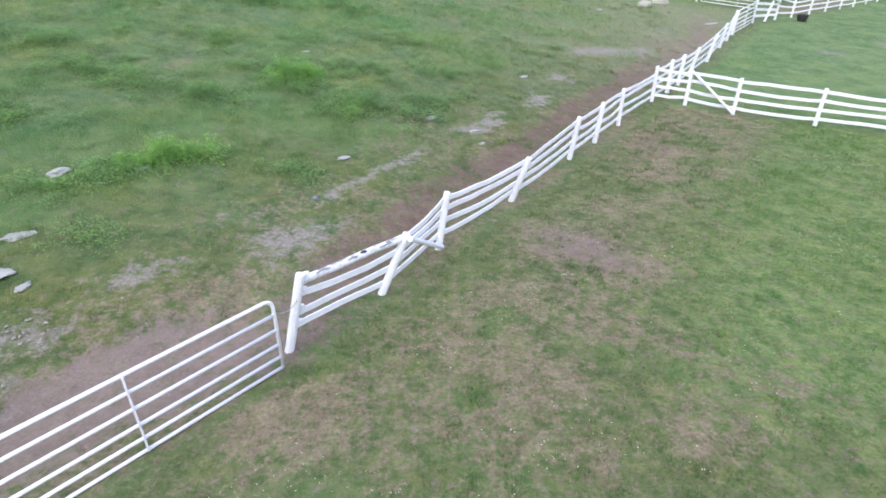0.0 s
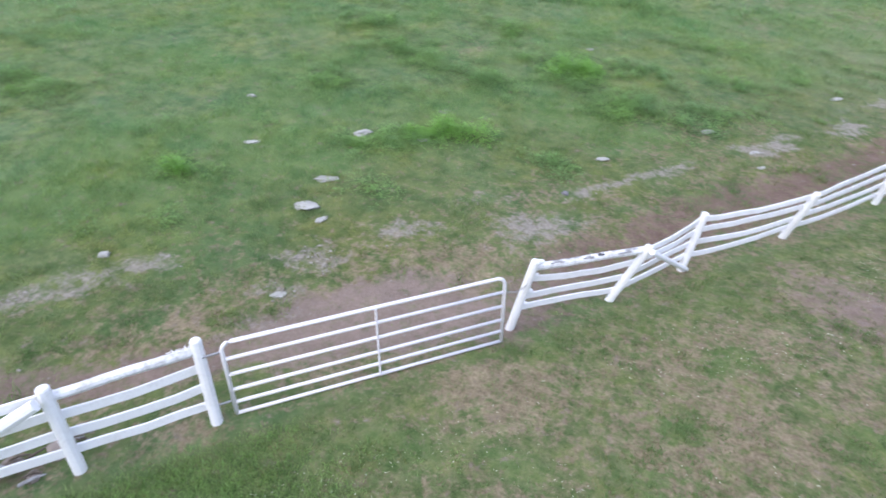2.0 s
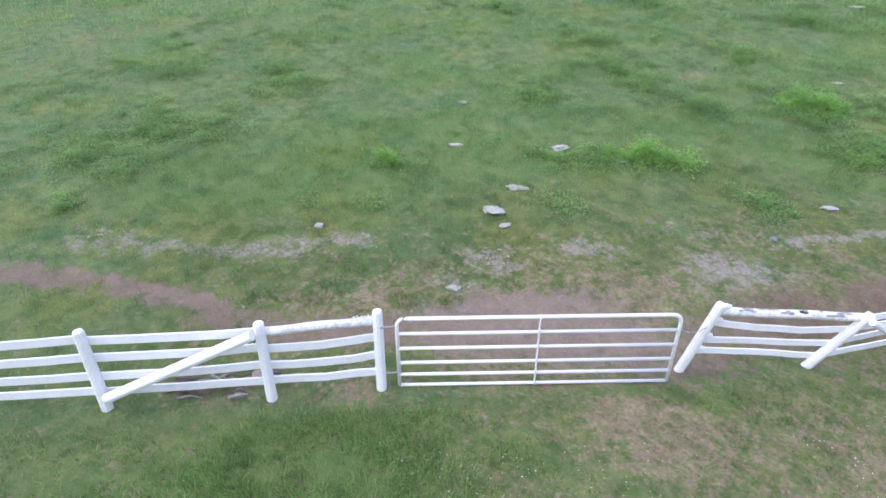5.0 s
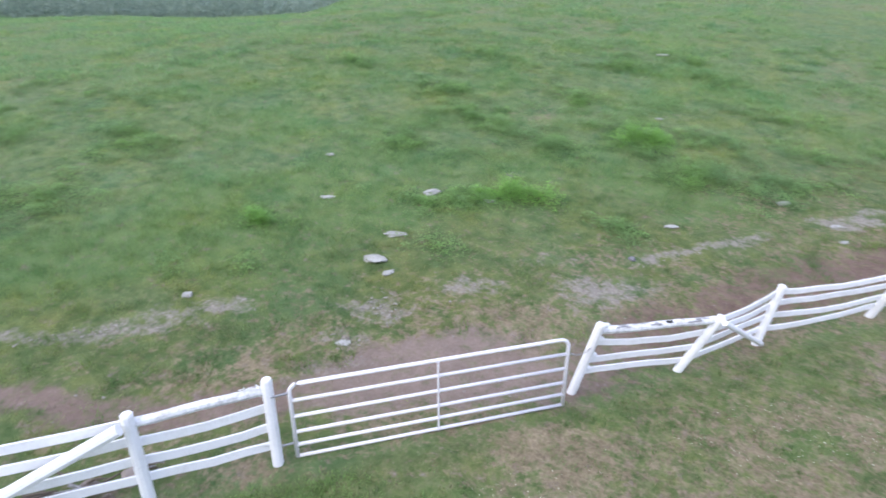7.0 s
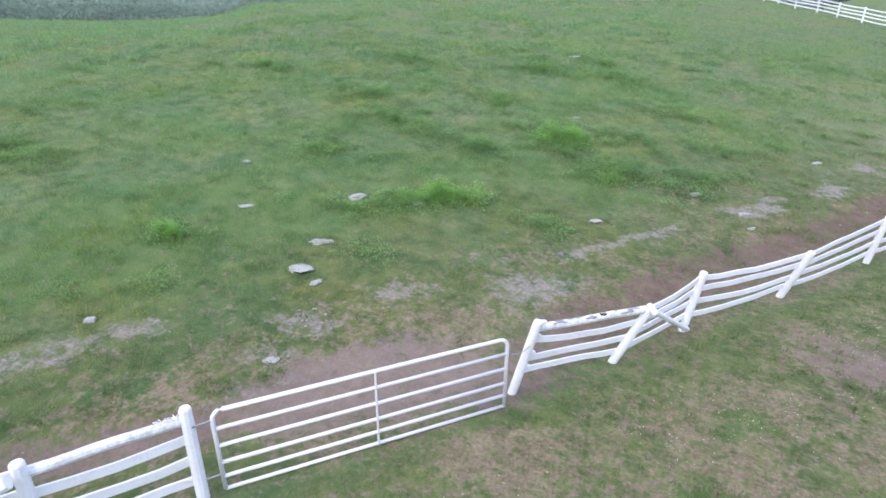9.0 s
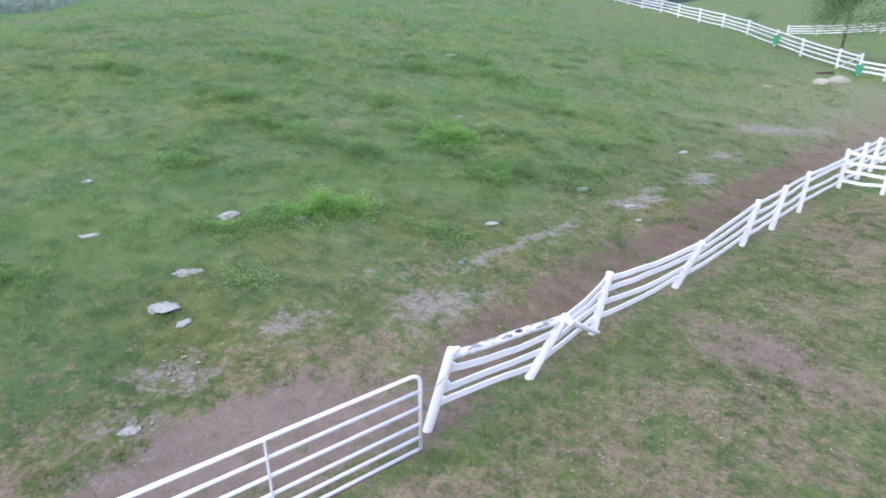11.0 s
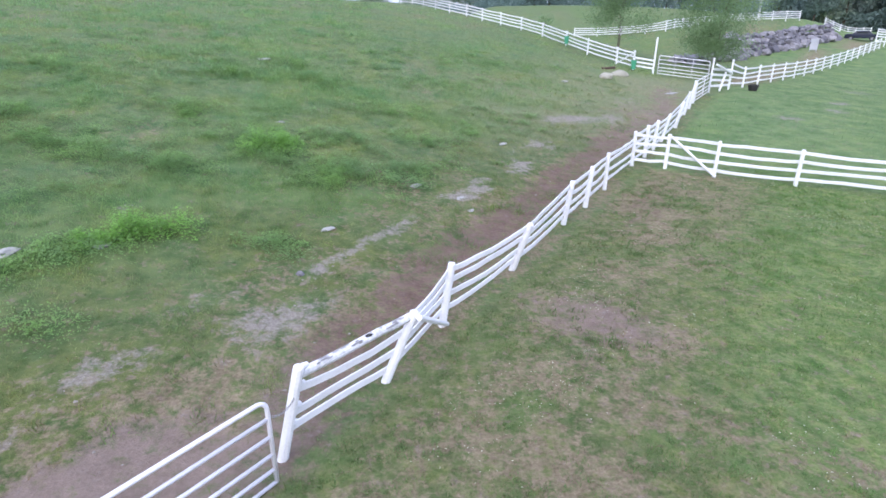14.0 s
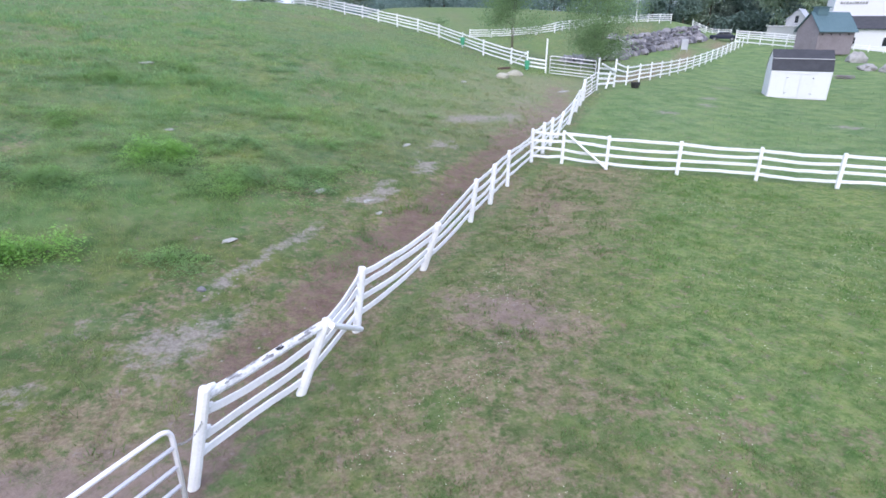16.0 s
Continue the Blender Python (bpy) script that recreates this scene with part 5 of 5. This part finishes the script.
def white_barn():
    barn = placed("white_barn", 104.0, 82.3, -40, "long white barn with a dark lean-to roof", "barn")
    bm = bmesh.new()
    house_body(bm, 26, [(-5, 13), (0, 17), (5, 13)])
    part("wall", bm, M_SIDING, barn)
    bm = bmesh.new()
    roof_sheet(bm, -13.4, 13.4, [(-5.6, 12.6), (0, 17.2), (5.6, 12.6)], 0.15)
    part("roof", bm, M_SHINGLE, barn)
    bm = bmesh.new()
    house_body(bm, 20, [(-9.5, 4.0), (-5.01, 5.85)])
    ob = part("lean_to_wall", bm, M_SIDING, barn)
    ob.location = (-3.0, 0, 0)
    bm = bmesh.new()
    roof_sheet(bm, -10.3, 10.3, [(-9.9, 4.0), (-5.02, 6.0)], 0.12)
    ob = part("lean_to_roof", bm, M_SHINGLE, barn, "dark shingled lean-to roof")
    ob.location = (-3.0, 0, 0)
    x = -12.2
    for w in (0.5, 0.35, 0.6, 0.45, 0.3, 0.9, 0.4, 0.5, 0.5):
        boxed("lettering_bar", barn, M_GREYWOOD, (x, x + 0.7 * w, -5.05, -5.003, 7.85, 8.25))
        x += 0.7 * w + 0.1
    for x in (-10.3, -5.5, -1.0):
        win = boxed("window", barn, M_GLASS, (x, x + 0.9, -9.54, -9.502, 1.3, 2.6))
        boxed("sill", win, M_TRIM, (x - 0.1, x + 1.0, -9.58, -9.502, 1.2, 1.29))


def white_house():
    h = placed("farmhouse", 103.0, 105.8, 34.7, "small old white farmhouse gable with a dark window", "house")
    bm = bmesh.new()
    house_body(bm, 6, [(-1.9, 3.87), (0, 5.95), (1.9, 3.87)])
    part("wall", bm, M_OLDSIDING, h)
    bm = bmesh.new()
    roof_sheet(bm, -3.25, 3.25, [(-2.2, 3.65), (0, 6.08), (2.2, 3.65)], 0.12)
    part("roof", bm, M_GREY, h, "pale grey roof")
    win = boxed("window", h, M_GLASS, (-3.06, -3.003, -0.3, 0.3, 3.3, 4.7))
    boxed("sill", win, M_TRIM, (-3.12, -3.003, -0.4, 0.4, 3.18, 3.28))
    porch = boxed("porch", h, M_OLDSIDING, (-5.5, -3.07, -0.4, 4.6, 0, 2.6), "low white porch")
    boxed("porch_roof", porch, M_TRIM, (-5.7, -3.07, -0.6, 4.9, 2.61, 2.78))


def car():
    c = placed("car", 70.4, 88.0, -39, "dark blue parked car beside the fence", "car")
    bm = bmesh.new()
    prof = [(-2.2, 0.35), (-2.2, 0.85), (-1.9, 0.95), (-1.3, 1.0), (-0.7, 1.42), (0.7, 1.45), (1.4, 1.02), (2.1, 0.88), (2.2, 0.6), (2.2, 0.35)]
    rows = []
    for y, k in ((-0.85, 0.9), (-0.75, 1), (0.75, 1), (0.85, 0.9)):
        rows.append([bm.verts.new((a, y * (1 - 0.18 * max(0, b - 0.95) / 0.5), 0.3 + (b - 0.3) * (k if b > 0.9 else 1))) for a, b in prof])
    for r, q in zip(rows, rows[1:]):
        for j in range(len(prof)):
            bm.faces.new((r[j], r[(j + 1) % len(prof)], q[(j + 1) % len(prof)], q[j]))
    bm.faces.new(rows[0])
    bm.faces.new(rows[-1][::-1])
    part("body", bm, M_CAR, c)
    for y in (-0.80, 0.78):
        boxed("side_window", c, M_GLASS, (-0.75, 0.75, y, y + 0.02, 1.02, 1.32))
    for x in (-1.35, 1.35):
        for y in (-0.8, 0.8):
            bm = bmesh.new()
            sweep(bm, [(x, y - 0.1, 0.32), (x, y + 0.1, 0.32)], circle(0.32, 14))
            wheel = part("wheel", bm, M_DARK, c)
            bm = bmesh.new()
            sweep(bm, [(x, y - 0.112, 0.32), (x, y + 0.112, 0.32)], circle(0.18, 10))
            part("rim", bm, M_METAL, wheel)
    for y in (-0.6, 0.6):
        boxed("headlight", c, M_TRIM, (-2.23, -2.19, y - 0.15, y + 0.15, 0.65, 0.78))


garden_shed()
brown_barn()
white_barn()
white_house()
car()

sign = placed("sign_board", 52.6, 73.8, -36, "pale grey sign board standing on the lawn", "sign")
boxed("panel", sign, M_GREY, (-0.45, 0.45, -0.03, 0.03, 0.25, 1.6), bev=0.01)
for x in (-0.42, 0.36):
    boxed("leg", sign, M_GREY, (x, x + 0.06, -0.1, -0.031, 0, 1.5))

tub = placed("feed_tub", 24.2, 40.2, 0, "black rubber feed tub against the white fence", "tub")
bm = bmesh.new()
ring = [[bm.verts.new((r * math.cos(q), r * math.sin(q), z)) for q in np.linspace(0, 2 * math.pi, 18)[:-1]] for r, z in ((0.27, 0), (0.33, 0.22), (0.36, 0.40), (0.335, 0.42), (0.31, 0.37), (0.25, 0.06))]
for a, b in zip(ring, ring[1:]):
    for k in range(17):
        bm.faces.new((a[k], a[(k + 1) % 17], b[(k + 1) % 17], b[k]))
bm.faces.new(ring[-1])
part("shell", bm, M_DARK, tub)

for x, y, z in ((14.05, 53.4, 0.55), (17.1, 44.95, 0.4)):
    b = thing("feed_bucket", (x, y, ground_z(x, y) + z), "green plastic bucket hung on the white fence", "bucket", "green buckets")
    bm = bmesh.new()
    sweep(bm, [(0, -0.14, -0.3), (0, -0.14, 0.0), (0, -0.14, 0.34), (0, -0.14, 0.36)], circle(0.2, 12), Vector((1, 0, 0)), [0.8, 0.95, 1.1, 1.16])
    part("shell", bm, M_BUCKET, b)
    bm = bmesh.new()
    tube(bm, [(-0.2, -0.14, 0.34), (0, 0.0, 0.62), (0.2, -0.14, 0.34)], 0.012, 6)
    part("handle", bm, M_METAL, b)

pile = placed("board_pile", 54.6, 49.6, -35, "small pile of old grey boards on the lawn", "boards")
for k, (x, y, t) in enumerate(((0, 0, 4), (0.3, 0.35, -6), (-0.2, 0.2, 10), (0.1, -0.3, 0))):
    ob = boxed("board", pile, M_BARN, (-0.8, 0.8, -0.1, 0.1, 0, 0.08), bev=0.008)
    ob.location, ob.rotation_euler = (x, y, 0.02 + 0.09 * k), (0, 0, radians(t))

pole = placed("utility_pole", 63, 104, 0, "tall grey utility pole behind the fence", "pole")
bm = bmesh.new()
sweep(bm, [(0, 0, -0.2), (0, 0, 5), (0, 0, 10)], circle(0.17, 9), Vector((1, 0, 0)), [1, 0.9, 0.75])
part("shaft", bm, M_GREY, pole)


# ---- clover heads in the paddock ----
def clover():
    rng = np.random.default_rng(9)
    n = 26000
    x, y = rng.uniform(-4, 14, n), rng.uniform(2, 20, n)
    d, s = across(x, y)
    keep = (d < -1) & (rng.random(n) < smooth(0.54, 0.74, field(x, y, 1.6, 140)) * 0.5 + 0.3 * smooth(1.2, 0.3, oval(x, y, 4.5, 9.8, 0.9, 0.5, 20)) + 0.004)
    x, y = x[keep], y[keep]
    n = len(x)
    c = np.stack([x, y, height(x, y) + rng.uniform(0.03, 0.07, n)], 1)
    r = rng.uniform(0.005, 0.011, n)[:, None]
    dirs = np.array([(1, 0, 0), (-0.5, 0.87, 0), (-0.5, -0.87, 0), (0, 0, 1)])
    verts = np.stack([c + r * v for v in dirs], 1).reshape(-1, 3)
    i = np.arange(n)[:, None] * 4
    faces = np.concatenate([i + np.array([f]) for f in ((0, 1, 3), (1, 2, 3), (2, 0, 3))])
    tagged(new("clover_flowers", quick_mesh("clover_flowers", verts, faces, M_CLOVER)), "tiny white clover flowers in the paddock grass", "flower", kind="stuff")


clover()
